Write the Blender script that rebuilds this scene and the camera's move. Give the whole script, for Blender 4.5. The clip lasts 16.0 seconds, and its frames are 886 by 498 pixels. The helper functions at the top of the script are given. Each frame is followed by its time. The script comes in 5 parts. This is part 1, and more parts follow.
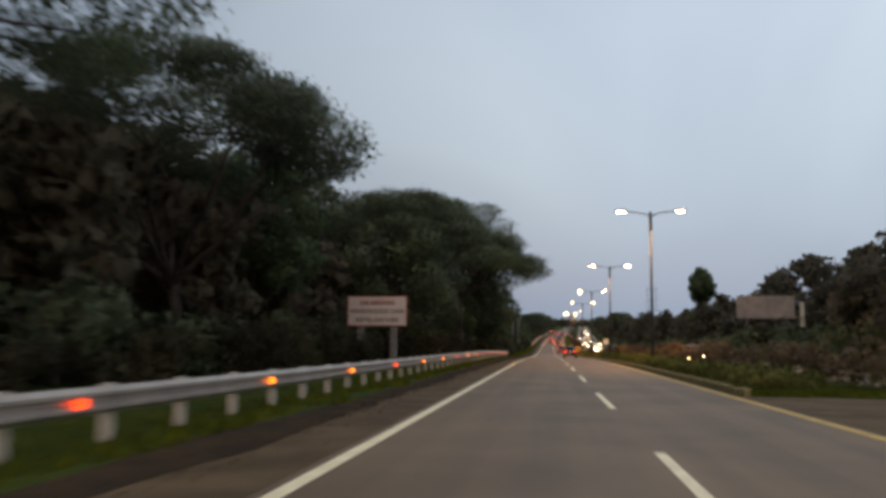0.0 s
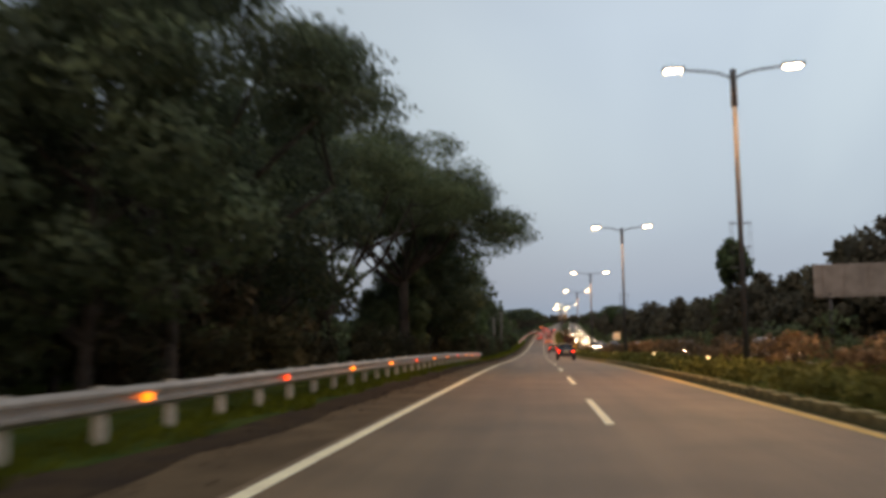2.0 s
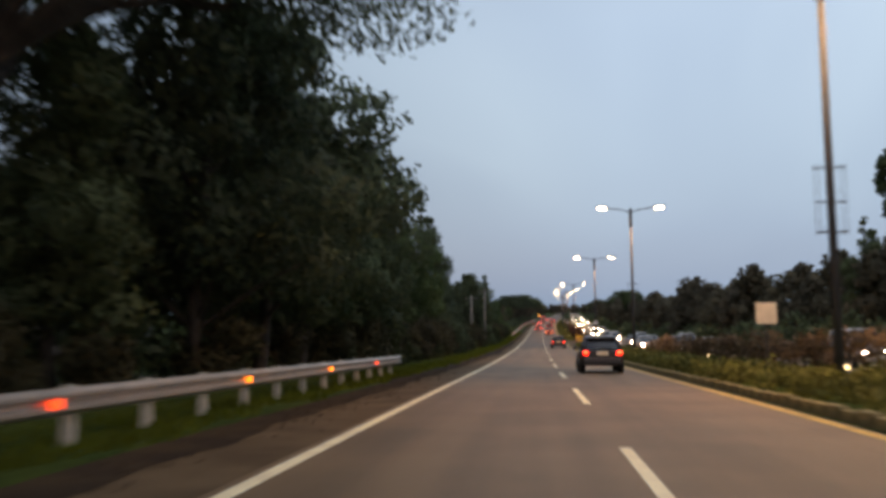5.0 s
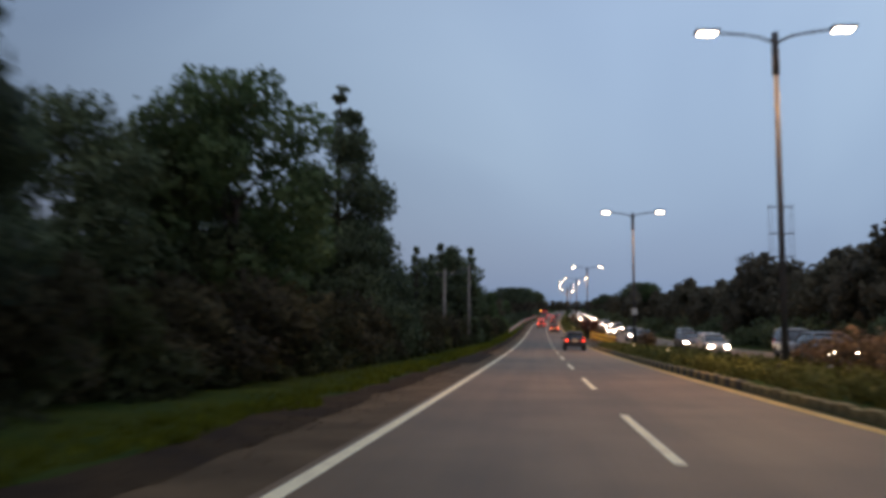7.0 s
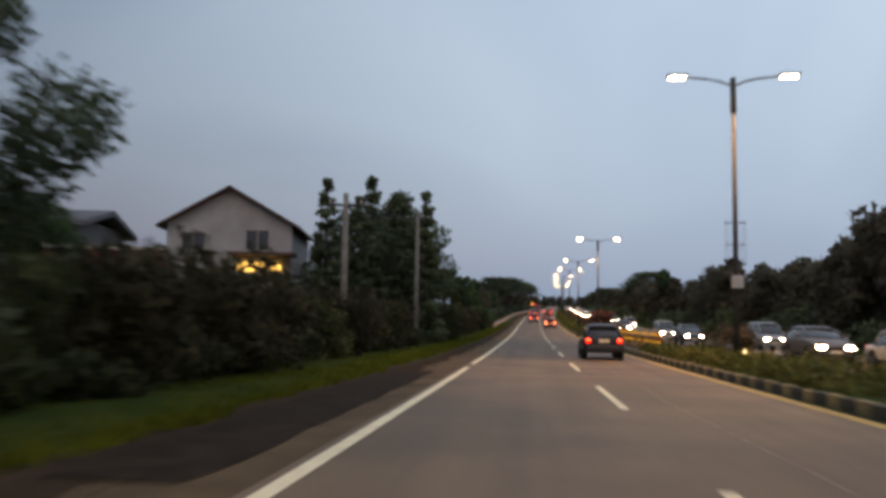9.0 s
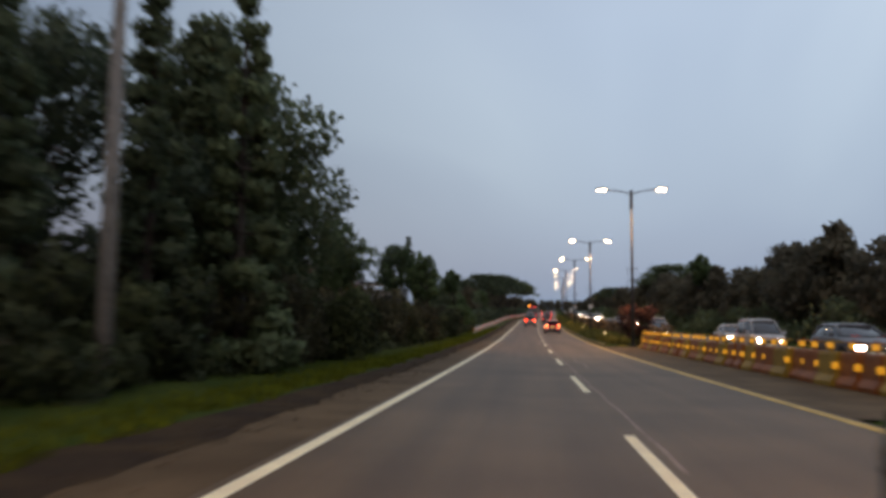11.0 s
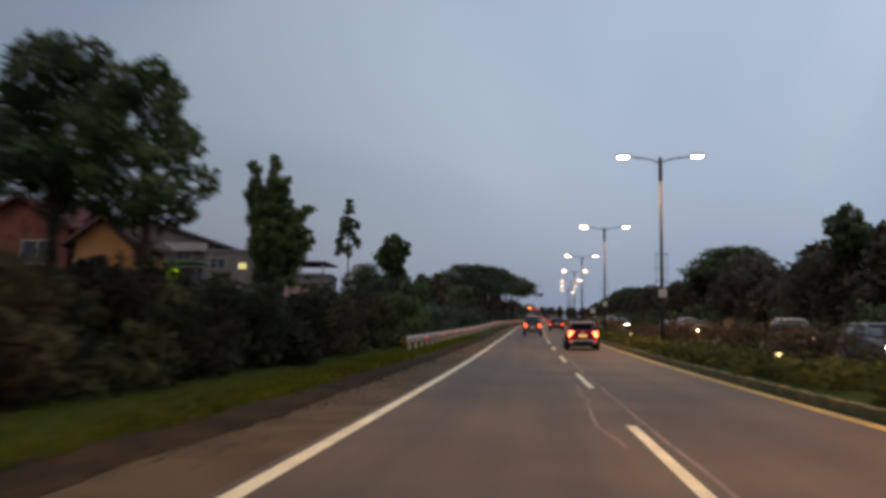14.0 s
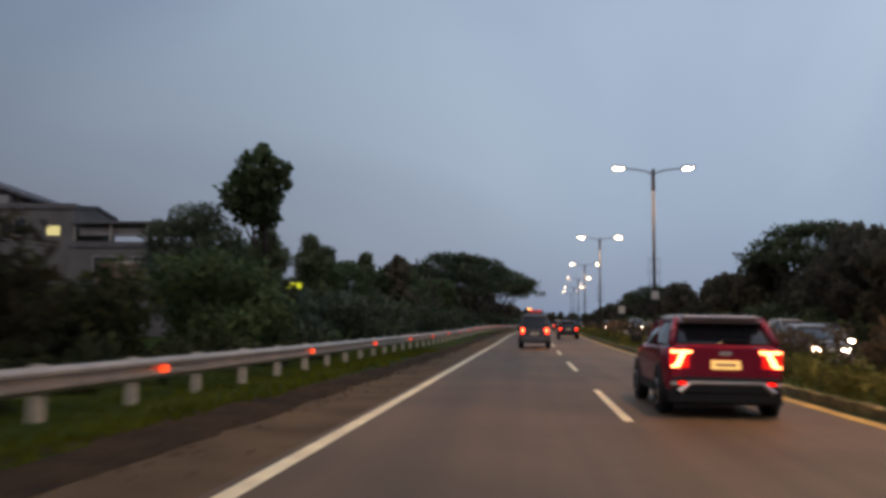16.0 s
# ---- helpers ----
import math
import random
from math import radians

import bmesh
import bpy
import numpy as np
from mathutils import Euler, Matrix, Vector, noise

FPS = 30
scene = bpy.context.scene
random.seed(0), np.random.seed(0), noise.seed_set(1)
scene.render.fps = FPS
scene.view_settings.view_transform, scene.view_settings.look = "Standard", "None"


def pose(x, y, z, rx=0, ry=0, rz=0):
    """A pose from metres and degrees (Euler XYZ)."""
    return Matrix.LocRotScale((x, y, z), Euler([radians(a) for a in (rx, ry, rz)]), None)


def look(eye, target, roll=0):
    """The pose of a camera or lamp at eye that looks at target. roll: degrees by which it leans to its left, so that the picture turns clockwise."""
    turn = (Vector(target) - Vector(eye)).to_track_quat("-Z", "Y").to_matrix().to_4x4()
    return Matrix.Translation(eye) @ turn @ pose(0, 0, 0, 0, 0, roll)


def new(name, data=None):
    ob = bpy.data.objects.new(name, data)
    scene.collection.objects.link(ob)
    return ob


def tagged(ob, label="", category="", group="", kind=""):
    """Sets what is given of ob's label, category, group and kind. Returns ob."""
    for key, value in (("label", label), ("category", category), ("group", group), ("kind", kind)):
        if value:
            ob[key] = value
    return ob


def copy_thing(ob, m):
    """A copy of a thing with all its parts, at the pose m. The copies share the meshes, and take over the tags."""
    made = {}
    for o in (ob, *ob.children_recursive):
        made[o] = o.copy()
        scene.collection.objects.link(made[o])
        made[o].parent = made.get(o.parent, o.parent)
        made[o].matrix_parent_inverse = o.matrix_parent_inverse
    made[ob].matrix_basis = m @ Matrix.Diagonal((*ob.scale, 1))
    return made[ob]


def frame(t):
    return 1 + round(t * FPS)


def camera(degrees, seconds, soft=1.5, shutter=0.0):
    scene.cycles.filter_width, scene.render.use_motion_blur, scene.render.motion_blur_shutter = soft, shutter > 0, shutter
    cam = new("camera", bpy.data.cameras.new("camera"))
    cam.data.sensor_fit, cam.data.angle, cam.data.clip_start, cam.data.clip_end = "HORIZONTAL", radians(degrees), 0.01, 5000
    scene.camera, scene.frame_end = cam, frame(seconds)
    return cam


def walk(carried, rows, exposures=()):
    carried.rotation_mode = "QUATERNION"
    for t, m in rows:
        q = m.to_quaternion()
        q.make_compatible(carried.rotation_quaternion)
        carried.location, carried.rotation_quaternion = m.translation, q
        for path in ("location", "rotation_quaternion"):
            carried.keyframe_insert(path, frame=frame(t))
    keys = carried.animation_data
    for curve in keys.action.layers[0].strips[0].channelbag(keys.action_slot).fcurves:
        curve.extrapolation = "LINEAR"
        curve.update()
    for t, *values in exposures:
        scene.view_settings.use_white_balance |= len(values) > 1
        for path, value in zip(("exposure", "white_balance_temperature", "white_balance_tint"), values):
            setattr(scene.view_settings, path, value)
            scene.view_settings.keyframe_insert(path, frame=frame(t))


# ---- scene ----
cam = camera(55.2, 16.0, soft=3.7, shutter=0.6)
walk(cam, [
    (0.0, pose(2.270, -42.840, 1.272, 96.44, -0.60, 7.01)),
    (0.5, pose(2.368, -35.090, 1.272, 96.51, 0.21, 6.91)),
    (1.0, pose(2.332, -27.511, 1.272, 96.28, -0.06, 6.35)),
    (1.5, pose(2.439, -20.267, 1.275, 96.33, 0.46, 6.52)),
    (2.0, pose(2.512, -12.478, 1.281, 96.42, 0.50, 6.34)),
    (2.5, pose(2.599, -4.074, 1.292, 96.24, 0.43, 6.30)),
    (3.0, pose(2.650, 3.677, 1.301, 96.14, 0.47, 6.31)),
    (3.5, pose(2.702, 12.419, 1.306, 95.84, 0.81, 6.22)),
    (4.0, pose(2.658, 17.656, 1.305, 95.67, 0.24, 6.32)),
    (4.5, pose(2.659, 28.055, 1.287, 95.86, 0.42, 6.37)),
    (4.7, pose(2.625, 31.068, 1.279, 95.85, 0.40, 6.31)),
    (6.8, pose(2.171, 66.509, 1.003, 95.62, 0.03, 6.34)),
    (7.0, pose(2.062, 69.920, 0.971, 95.63, -0.33, 6.23)),
    (7.5, pose(2.020, 78.215, 0.900, 95.60, -0.44, 6.17)),
    (8.0, pose(1.981, 86.207, 0.847, 95.63, -0.41, 6.01)),
    (8.5, pose(1.997, 95.154, 0.813, 95.63, -0.92, 5.97)),
    (9.0, pose(1.945, 103.663, 0.792, 95.36, -0.94, 5.60)),
    (9.2, pose(2.022, 107.255, 0.786, 95.63, -0.80, 5.74)),
    (11.3, pose(2.426, 143.962, 0.852, 95.87, -0.54, 5.39)),
    (11.5, pose(2.453, 147.121, 0.871, 96.03, -0.77, 5.29)),
    (12.0, pose(2.490, 155.451, 0.933, 95.88, -1.06, 5.48)),
    (12.5, pose(2.529, 163.801, 1.008, 96.03, -0.41, 5.40)),
    (13.0, pose(2.510, 171.820, 1.092, 96.21, -0.66, 5.41)),
    (13.5, pose(2.488, 180.967, 1.205, 96.26, -0.94, 5.27)),
    (14.0, pose(2.445, 190.054, 1.336, 96.37, -0.83, 5.35)),
    (14.5, pose(2.477, 198.032, 1.470, 96.59, -1.02, 5.36)),
    (15.0, pose(2.470, 206.691, 1.634, 96.60, -0.92, 5.20)),
    (15.5, pose(2.563, 216.042, 1.838, 96.68, -0.88, 5.22)),
    (16.0, pose(2.652, 222.980, 2.008, 96.78, -1.00, 5.27)),
], exposures=((0.0, 0.48, 9490, 25), (1.0, 0.50, 9640, 24), (2.0, 0.52, 9840, 23), (3.0, 0.54, 8590, 23), (4.0, 0.56, 8890, 23), (4.7, 0.52, 8740, 23), (6.8, 0.11, 7480, 23), (7.0, 0.11, 7430, 23), (7.5, 0.30, 8470, 25),
                (8.5, 0.40, 8630, 25), (9.0, 0.38, 8680, 25), (9.2, 0.34, 8510, 25), (11.5, 0.32, 8770, 25), (12.0, 0.32, 8870, 25), (12.5, 0.26, 8970, 25), (13.0, 0.12, 7970, 25), (13.5, 0.13, 8520, 25), (14.0, 0.13, 8620, 25), (14.5, 0.12, 8370, 25),
                (15.0, 0.14, 8620, 25), (15.5, 0.05, 8020, 25), (16.0, 0.05, 8220, 25)))

# ---- world and light ----
world = bpy.data.worlds.new("dusk_sky")
scene.world = world
world.use_nodes = True
nt = world.node_tree
nt.nodes.clear()


def wn(kind, **kw):
    n = nt.nodes.new(kind)
    for k, v in kw.items():
        n.inputs[k].default_value = v
    return n


def ramp_set(ramp, stops):
    els = ramp.color_ramp.elements
    while len(els) > 2:
        els.remove(els[-1])
    for i, (pos, col) in enumerate(stops):
        e = els[i] if i < 2 else els.new(pos)
        e.position, e.color = pos, (*col, 1)


sky = wn("ShaderNodeTexSky")
sky.sky_type, sky.sun_disc = "NISHITA", False
sky.sun_elevation, sky.sun_rotation = radians(4), radians(150)
sky.air_density, sky.dust_density = 1.6, 2.5
coord = wn("ShaderNodeTexCoord")
sep = wn("ShaderNodeSeparateXYZ")
nt.links.new(coord.outputs["Generated"], sep.inputs[0])
grad = wn("ShaderNodeValToRGB")
ramp_set(grad, [(0.0, (0.158, 0.300, 0.475)), (0.12, (0.192, 0.357, 0.578)), (0.35, (0.275, 0.462, 0.705)), (1.0, (0.35, 0.47, 0.64))])
nt.links.new(sep.outputs["Z"], grad.inputs[0])
mapping = wn("ShaderNodeMapping", Scale=(1.0, 1.0, 1.7))
nt.links.new(coord.outputs["Generated"], mapping.inputs["Vector"])
cloud = wn("ShaderNodeTexNoise", Scale=1.9, Detail=3.0, Roughness=0.42, Distortion=0.6)
nt.links.new(mapping.outputs[0], cloud.inputs["Vector"])
cramp = wn("ShaderNodeValToRGB")
ramp_set(cramp, [(0.3, (0.79, 0.83, 0.89)), (0.7, (1.19, 1.16, 1.10))])
nt.links.new(cloud.outputs[0], cramp.inputs[0])
mul = wn("ShaderNodeMix")
mul.data_type, mul.blend_type = "RGBA", "MULTIPLY"
mul.inputs[0].default_value = 1.0
nt.links.new(grad.outputs[0], mul.inputs[6])
nt.links.new(cramp.outputs[0], mul.inputs[7])
# the cloud cover is thicker to the left of the road
side = wn("ShaderNodeMapRange")
side.inputs["From Min"].default_value, side.inputs["From Max"].default_value = -0.62, 0.10
side.inputs["To Min"].default_value, side.inputs["To Max"].default_value = 0.0, 1.0
nt.links.new(sep.outputs["X"], side.inputs["Value"])
mul2 = wn("ShaderNodeMix")
mul2.data_type, mul2.blend_type = "RGBA", "MULTIPLY"
mul2.inputs[0].default_value = 1.0
nt.links.new(mul.outputs[2], mul2.inputs[6])
tint = wn("ShaderNodeValToRGB")
ramp_set(tint, [(0.0, (0.31, 0.385, 0.475)), (1.0, (1.06, 1.08, 1.10))])
nt.links.new(side.outputs[0], tint.inputs[0])
nt.links.new(tint.outputs[0], mul2.inputs[7])
addn = wn("ShaderNodeMix")
addn.data_type, addn.blend_type = "RGBA", "ADD"
addn.inputs[0].default_value = 0.035
nt.links.new(mul2.outputs[2], addn.inputs[6])
nt.links.new(sky.outputs[0], addn.inputs[7])
bg = wn("ShaderNodeBackground", Strength=0.88)
nt.links.new(addn.outputs[2], bg.inputs[0])
outw = wn("ShaderNodeOutputWorld")
nt.links.new(bg.outputs[0], outw.inputs[0])

sun = new("overcast_sun", bpy.data.lights.new("overcast_sun", "SUN"))
sun.data.energy, sun.data.angle, sun.data.color = 0.35, radians(40), (1.0, 0.94, 0.88)
sun.matrix_world = look((0, -60, 60), (20, 0, 0))

# ---- the road's line: s counts along it in steps of STEP metres (9.895 of them to the 13 m of a lane dash and its gap), lat in metres to the right of the left edge line ----
STEP = 13.0 / 9.895
KNOTS_X = (0.0, 0.0, -0.056, 0.079, 0.358, 0.892, 2.032, 4.368, 6.607, 8.845, 11.083, 13.322)
KNOTS_Z = (0.0, 0.0, -0.45, -0.374, 0.435, 2.147, 4.333, 6.177, 8.041, 9.906, 11.77, 13.634)


def along(knots, s):
    x = (s + 20) / 45
    n = len(knots)
    if x >= n - 1:
        return knots[-1] + (x - n + 1) * (knots[-1] - knots[-2])
    if x <= 0:
        return knots[0]
    i = int(x)
    u = x - i
    a, b, c, d = (knots[min(max(j, 0), n - 1)] for j in (i - 1, i, i + 1, i + 2))
    return 0.5 * (2 * b + (c - a) * u + (2 * a - 5 * b + 4 * c - d) * u * u + (3 * b - a - 3 * c + d) * u ** 3)


def at(s, lat, h=0.0):
    return Vector((along(KNOTS_X, s) + lat, s * STEP, along(KNOTS_Z, s) + h))


def heading(s):
    d = at(s + 2, 0) - at(s - 2, 0)
    return math.degrees(math.atan2(-d.x, d.y)), math.degrees(math.atan2(d.z, d.y))


def place(s, lat, h=0.0, turn=0.0, scale=1.0, follow=False):
    yaw, slope = heading(s)
    m = Matrix.Translation(at(s, lat, h)) @ pose(0, 0, 0, 0, 0, yaw + turn)
    if follow:
        m = Matrix.Translation(at(s, lat, h)) @ pose(0, 0, 0, slope, 0, yaw) @ pose(0, 0, 0, 0, 0, turn)
    return m @ Matrix.Scale(scale, 4)


# ---- materials ----
def material(name, color, rough=0.8, var=0.25, scale=3.0, fine=40.0, bump=0.15, metal=0.0, second=None, spec=0.3, random_tint=0.0, trans=0.0):
    m = bpy.data.materials.new(name)
    m.use_nodes = True
    t = m.node_tree
    b = t.nodes["Principled BSDF"]
    b.inputs["Roughness"].default_value, b.inputs["Metallic"].default_value = rough, metal
    b.inputs["Specular IOR Level"].default_value = spec
    tc = t.nodes.new("ShaderNodeTexCoord")
    big = t.nodes.new("ShaderNodeTexNoise")
    big.inputs["Scale"].default_value, big.inputs["Detail"].default_value = scale, 4
    small = t.nodes.new("ShaderNodeTexNoise")
    small.inputs["Scale"].default_value, small.inputs["Detail"].default_value = fine, 3
    for n in (big, small):
        t.links.new(tc.outputs["Object"], n.inputs["Vector"])
    r = t.nodes.new("ShaderNodeValToRGB")
    c2 = second or tuple(c * (1 - var) for c in color)
    ramp_set(r, [(0.36, c2), (0.64, tuple(min(c * (1 + var * 0.6), 1) for c in color))])
    t.links.new(big.outputs[0], r.inputs[0])
    mx = t.nodes.new("ShaderNodeMix")
    mx.data_type, mx.blend_type = "RGBA", "MULTIPLY"
    mx.inputs[0].default_value = 1.0
    r2 = t.nodes.new("ShaderNodeValToRGB")
    ramp_set(r2, [(0.3, (1 - var,) * 3), (0.7, (1 + var * 0.5,) * 3)])
    t.links.new(small.outputs[0], r2.inputs[0])
    t.links.new(r.outputs[0], mx.inputs[6])
    t.links.new(r2.outputs[0], mx.inputs[7])
    last = mx.outputs[2]
    if random_tint:
        g = t.nodes.new("ShaderNodeNewGeometry")
        o = t.nodes.new("ShaderNodeObjectInfo")
        ad = t.nodes.new("ShaderNodeMath")
        ad.operation = "ADD"
        t.links.new(g.outputs["Random Per Island"], ad.inputs[0])
        t.links.new(o.outputs["Random"], ad.inputs[1])
        r3 = t.nodes.new("ShaderNodeValToRGB")
        ramp_set(r3, [(0.0, (1 - random_tint, 1 - random_tint, 1 - random_tint * 0.8)), (1.0, (1 + random_tint, 1 + random_tint * 0.8, 1))])
        half = t.nodes.new("ShaderNodeMath")
        half.operation = "MULTIPLY"
        half.inputs[1].default_value = 0.5
        t.links.new(ad.outputs[0], half.inputs[0])
        t.links.new(half.outputs[0], r3.inputs[0])
        m3 = t.nodes.new("ShaderNodeMix")
        m3.data_type, m3.blend_type = "RGBA", "MULTIPLY"
        m3.inputs[0].default_value = 1.0
        t.links.new(last, m3.inputs[6])
        t.links.new(r3.outputs[0], m3.inputs[7])
        last = m3.outputs[2]
    t.links.new(last, b.inputs["Base Color"])
    if bump:
        bp = t.nodes.new("ShaderNodeBump")
        bp.inputs["Strength"].default_value, bp.inputs["Distance"].default_value = bump, 0.02
        t.links.new(small.outputs[0], bp.inputs["Height"])
        t.links.new(bp.outputs[0], b.inputs["Normal"])
    if trans:
        lit = t.nodes.new("ShaderNodeBsdfTranslucent")
        t.links.new(last, lit.inputs["Color"])
        both = t.nodes.new("ShaderNodeMixShader")
        both.inputs[0].default_value = trans
        t.links.new(b.outputs[0], both.inputs[1])
        t.links.new(lit.outputs[0], both.inputs[2])
        t.links.new(both.outputs[0], t.nodes["Material Output"].inputs["Surface"])
    return m


def glow(name, color, strength):
    m = bpy.data.materials.new(name)
    m.use_nodes = True
    b = m.node_tree.nodes["Principled BSDF"]
    b.inputs["Base Color"].default_value = (*color, 1)
    b.inputs["Emission Color"].default_value = (*color, 1)
    b.inputs["Emission Strength"].default_value = strength
    b.inputs["Roughness"].default_value = 0.3
    return m


ASPHALT = material("asphalt", (0.190, 0.124, 0.068), 0.62, 0.2, 0.35, 60, 0.25)
# darker copy of the asphalt: the road's dimmer look is put into its colour
ASPHALT_DARK = material("darker_asphalt", (0.138, 0.089, 0.048), 0.62, 0.2, 0.35, 60, 0.25)


def streaks(m, amount):
    """Long worn wheel tracks and drips that follow the road's direction."""
    t = m.node_tree
    b = t.nodes["Principled BSDF"]
    src = b.inputs["Base Color"].links[0].from_socket
    tc = t.nodes.new("ShaderNodeTexCoord")
    mp = t.nodes.new("ShaderNodeMapping")
    mp.inputs["Scale"].default_value = (1.5, 0.035, 1.0)
    nz = t.nodes.new("ShaderNodeTexNoise")
    nz.inputs["Scale"].default_value, nz.inputs["Detail"].default_value = 1.0, 3
    rp = t.nodes.new("ShaderNodeValToRGB")
    ramp_set(rp, [(0.35, (1 - amount,) * 3), (0.65, (1 + amount * 0.6,) * 3)])
    mx = t.nodes.new("ShaderNodeMix")
    mx.data_type, mx.blend_type = "RGBA", "MULTIPLY"
    mx.inputs[0].default_value = 1.0
    t.links.new(tc.outputs["Object"], mp.inputs["Vector"])
    t.links.new(mp.outputs[0], nz.inputs["Vector"])
    t.links.new(nz.outputs[0], rp.inputs[0])
    t.links.new(src, mx.inputs[6])
    t.links.new(rp.outputs[0], mx.inputs[7])
    t.links.new(mx.outputs[2], b.inputs["Base Color"])


streaks(ASPHALT, 0.16)
streaks(ASPHALT_DARK, 0.2)
SHOULDER = material("shoulder_asphalt", (0.130, 0.087, 0.049), 0.85, 0.3, 0.8, 50, 0.3, spec=0.12)
DIRT = material("dirty_edge", (0.054, 0.037, 0.022), 0.95, 0.4, 1.2, 25, 0.5, second=(0.040, 0.029, 0.022), spec=0.04)
GRASS_GROUND = material("grass_ground", (0.044, 0.058, 0.013), 0.95, 0.4, 0.7, 12, 0.6, second=(0.03, 0.055, 0.014), spec=0.04)
GRASS = material("grass_blades", (0.095, 0.115, 0.014), 0.8, 0.3, 0.8, 12, 0, spec=0.1, random_tint=0.35, trans=0.3)
MEDIAN_GREEN = material("median_leaves", (0.150, 0.155, 0.050), 0.8, 0.3, 0.8, 12, 0, spec=0.1, random_tint=0.35, trans=0.3)
WHITE_LINE = material("white_road_paint", (0.97, 0.83, 0.56), 0.7, 0.15, 2.5, 30, 0.2)
YELLOW_LINE = material("yellow_road_paint", (0.66, 0.42, 0.11), 0.7, 0.25, 2.0, 30, 0.2)
KERB_DARK = material("kerb_black_paint", (0.075, 0.070, 0.055), 0.8, 0.3, 3, 30, 0.3)
STEEL = material("galvanised_steel", (0.45, 0.395, 0.34), 0.45, 0.15, 2, 30, 0.05, metal=0.55, spec=0.5)
POST = material("concrete_post", (0.55, 0.50, 0.41), 0.85, 0.25, 4, 30, 0.2)
POLE = material("pole_paint", (0.060, 0.058, 0.058), 0.6, 0.15, 2, 30, 0.05, metal=0.0)
BARK = material("bark", (0.055, 0.046, 0.038), 0.95, 0.4, 2.5, 18, 0.8)
LEAF_DARK = material("leaves_dark", (0.108, 0.150, 0.096), 0.7, 0.3, 0.4, 6, 0, spec=0.2, random_tint=0.45, trans=0.4)
LEAF_MID = material("leaves_mid", (0.092, 0.150, 0.076), 0.7, 0.3, 0.4, 6, 0, spec=0.2, random_tint=0.45, trans=0.4)
# haze before the far woods is put into this paler leaf colour
LEAF_HAZE = material("leaves_haze_pale", (0.140, 0.130, 0.098), 0.9, 0.3, 0.4, 6, 0, spec=0.05, random_tint=0.2, trans=0.4)
LEAF_HEDGE = material("leaves_hedge", (0.086, 0.084, 0.060), 0.8, 0.35, 0.5, 6, 0, spec=0.06, random_tint=0.5, trans=0.4)
LEAF_HEDGE_GREEN = material("leaves_hedge_green", (0.075, 0.092, 0.054), 0.8, 0.35, 0.5, 6, 0, spec=0.06, random_tint=0.5, trans=0.4)
LEAF_BROWN = material("leaves_reddish", (0.17, 0.118, 0.078), 0.6, 0.35, 0.4, 6, 0, random_tint=0.45, trans=0.4)
# rail reflectors: the headlight they throw back is put in as emission
REFLECT_RED_GLOW = glow("red_reflector_glow", (1.0, 0.08, 0.02), 1.6)
REFLECT_AMBER_GLOW = glow("amber_reflector_glow", (1.0, 0.24, 0.02), 2.2)
LAMP_ON = glow("lamp_led", (1.0, 0.78, 0.48), 60)
TAIL = glow("tail_light_on", (1.0, 0.012, 0.006), 1.5)
TAIL_HOT = glow("tail_light_core", (1.0, 0.30, 0.12), 9)
TAIL_LENS = glow("tail_light_lens", (0.75, 0.014, 0.010), 0.95)
HEAD = glow("headlight_on", (1.0, 0.88, 0.66), 60)
TAIL_MID = glow("tail_light_bulb", (1.0, 0.09, 0.035), 14)
AMBER_ON = glow("amber_light_on", (1.0, 0.42, 0.06), 6)
BLACK = material("black_plastic", (0.015, 0.015, 0.016), 0.6, 0.2, 8, 60, 0.05)
TYRE = material("tyre_rubber", (0.018, 0.018, 0.018), 0.9, 0.2, 8, 60, 0.2)
CHROME = material("satin_chrome", (0.6, 0.58, 0.55), 0.3, 0.1, 8, 60, 0.02, metal=0.9)
SUV_ROOF = material("grey_roof_paint", (0.26, 0.24, 0.26), 0.3, 0.08, 3, 60, 0, spec=0.6)
PAINT_RED = material("red_car_paint", (0.26, 0.012, 0.036), 0.18, 0.08, 3, 60, 0, spec=0.6)
PAINT_GREY = material("grey_car_paint", (0.10, 0.10, 0.105), 0.35, 0.08, 3, 60, 0, spec=0.5)
PAINT_DARK = material("dark_car_paint", (0.02, 0.02, 0.024), 0.3, 0.1, 3, 60, 0, spec=0.5)
PAINT_WHITE = material("white_car_paint", (0.42, 0.42, 0.42), 0.35, 0.06, 3, 60, 0, spec=0.5)
CAR_GLASS = material("tinted_car_glass", (0.012, 0.013, 0.016), 0.08, 0.1, 3, 60, 0, spec=0.7)
PLATE = material("number_plate", (0.75, 0.70, 0.55), 0.5, 0.1, 8, 60, 0)
# light falling on the SUV's plate is put in as emission
PLATE_GLOW = glow("number_plate_glow", (1.0, 0.64, 0.22), 0.75)


# ---- building helpers ----
def mesh_of(bm, name):
    me = bpy.data.meshes.new(name)
    bm.to_mesh(me)
    bm.free()
    return me


def part(name, bm, mat, parent, label="", smooth=False):
    me = bm if isinstance(bm, bpy.types.Mesh) else mesh_of(bm, name)
    if not me.materials:
        me.materials.append(mat)
    if smooth:
        me.shade_smooth()
    if smooth == "rounded":
        me.set_sharp_from_angle(angle=radians(38))
    ob = new(name, me)
    ob.parent = parent
    if label:
        ob["label"] = label
    return ob


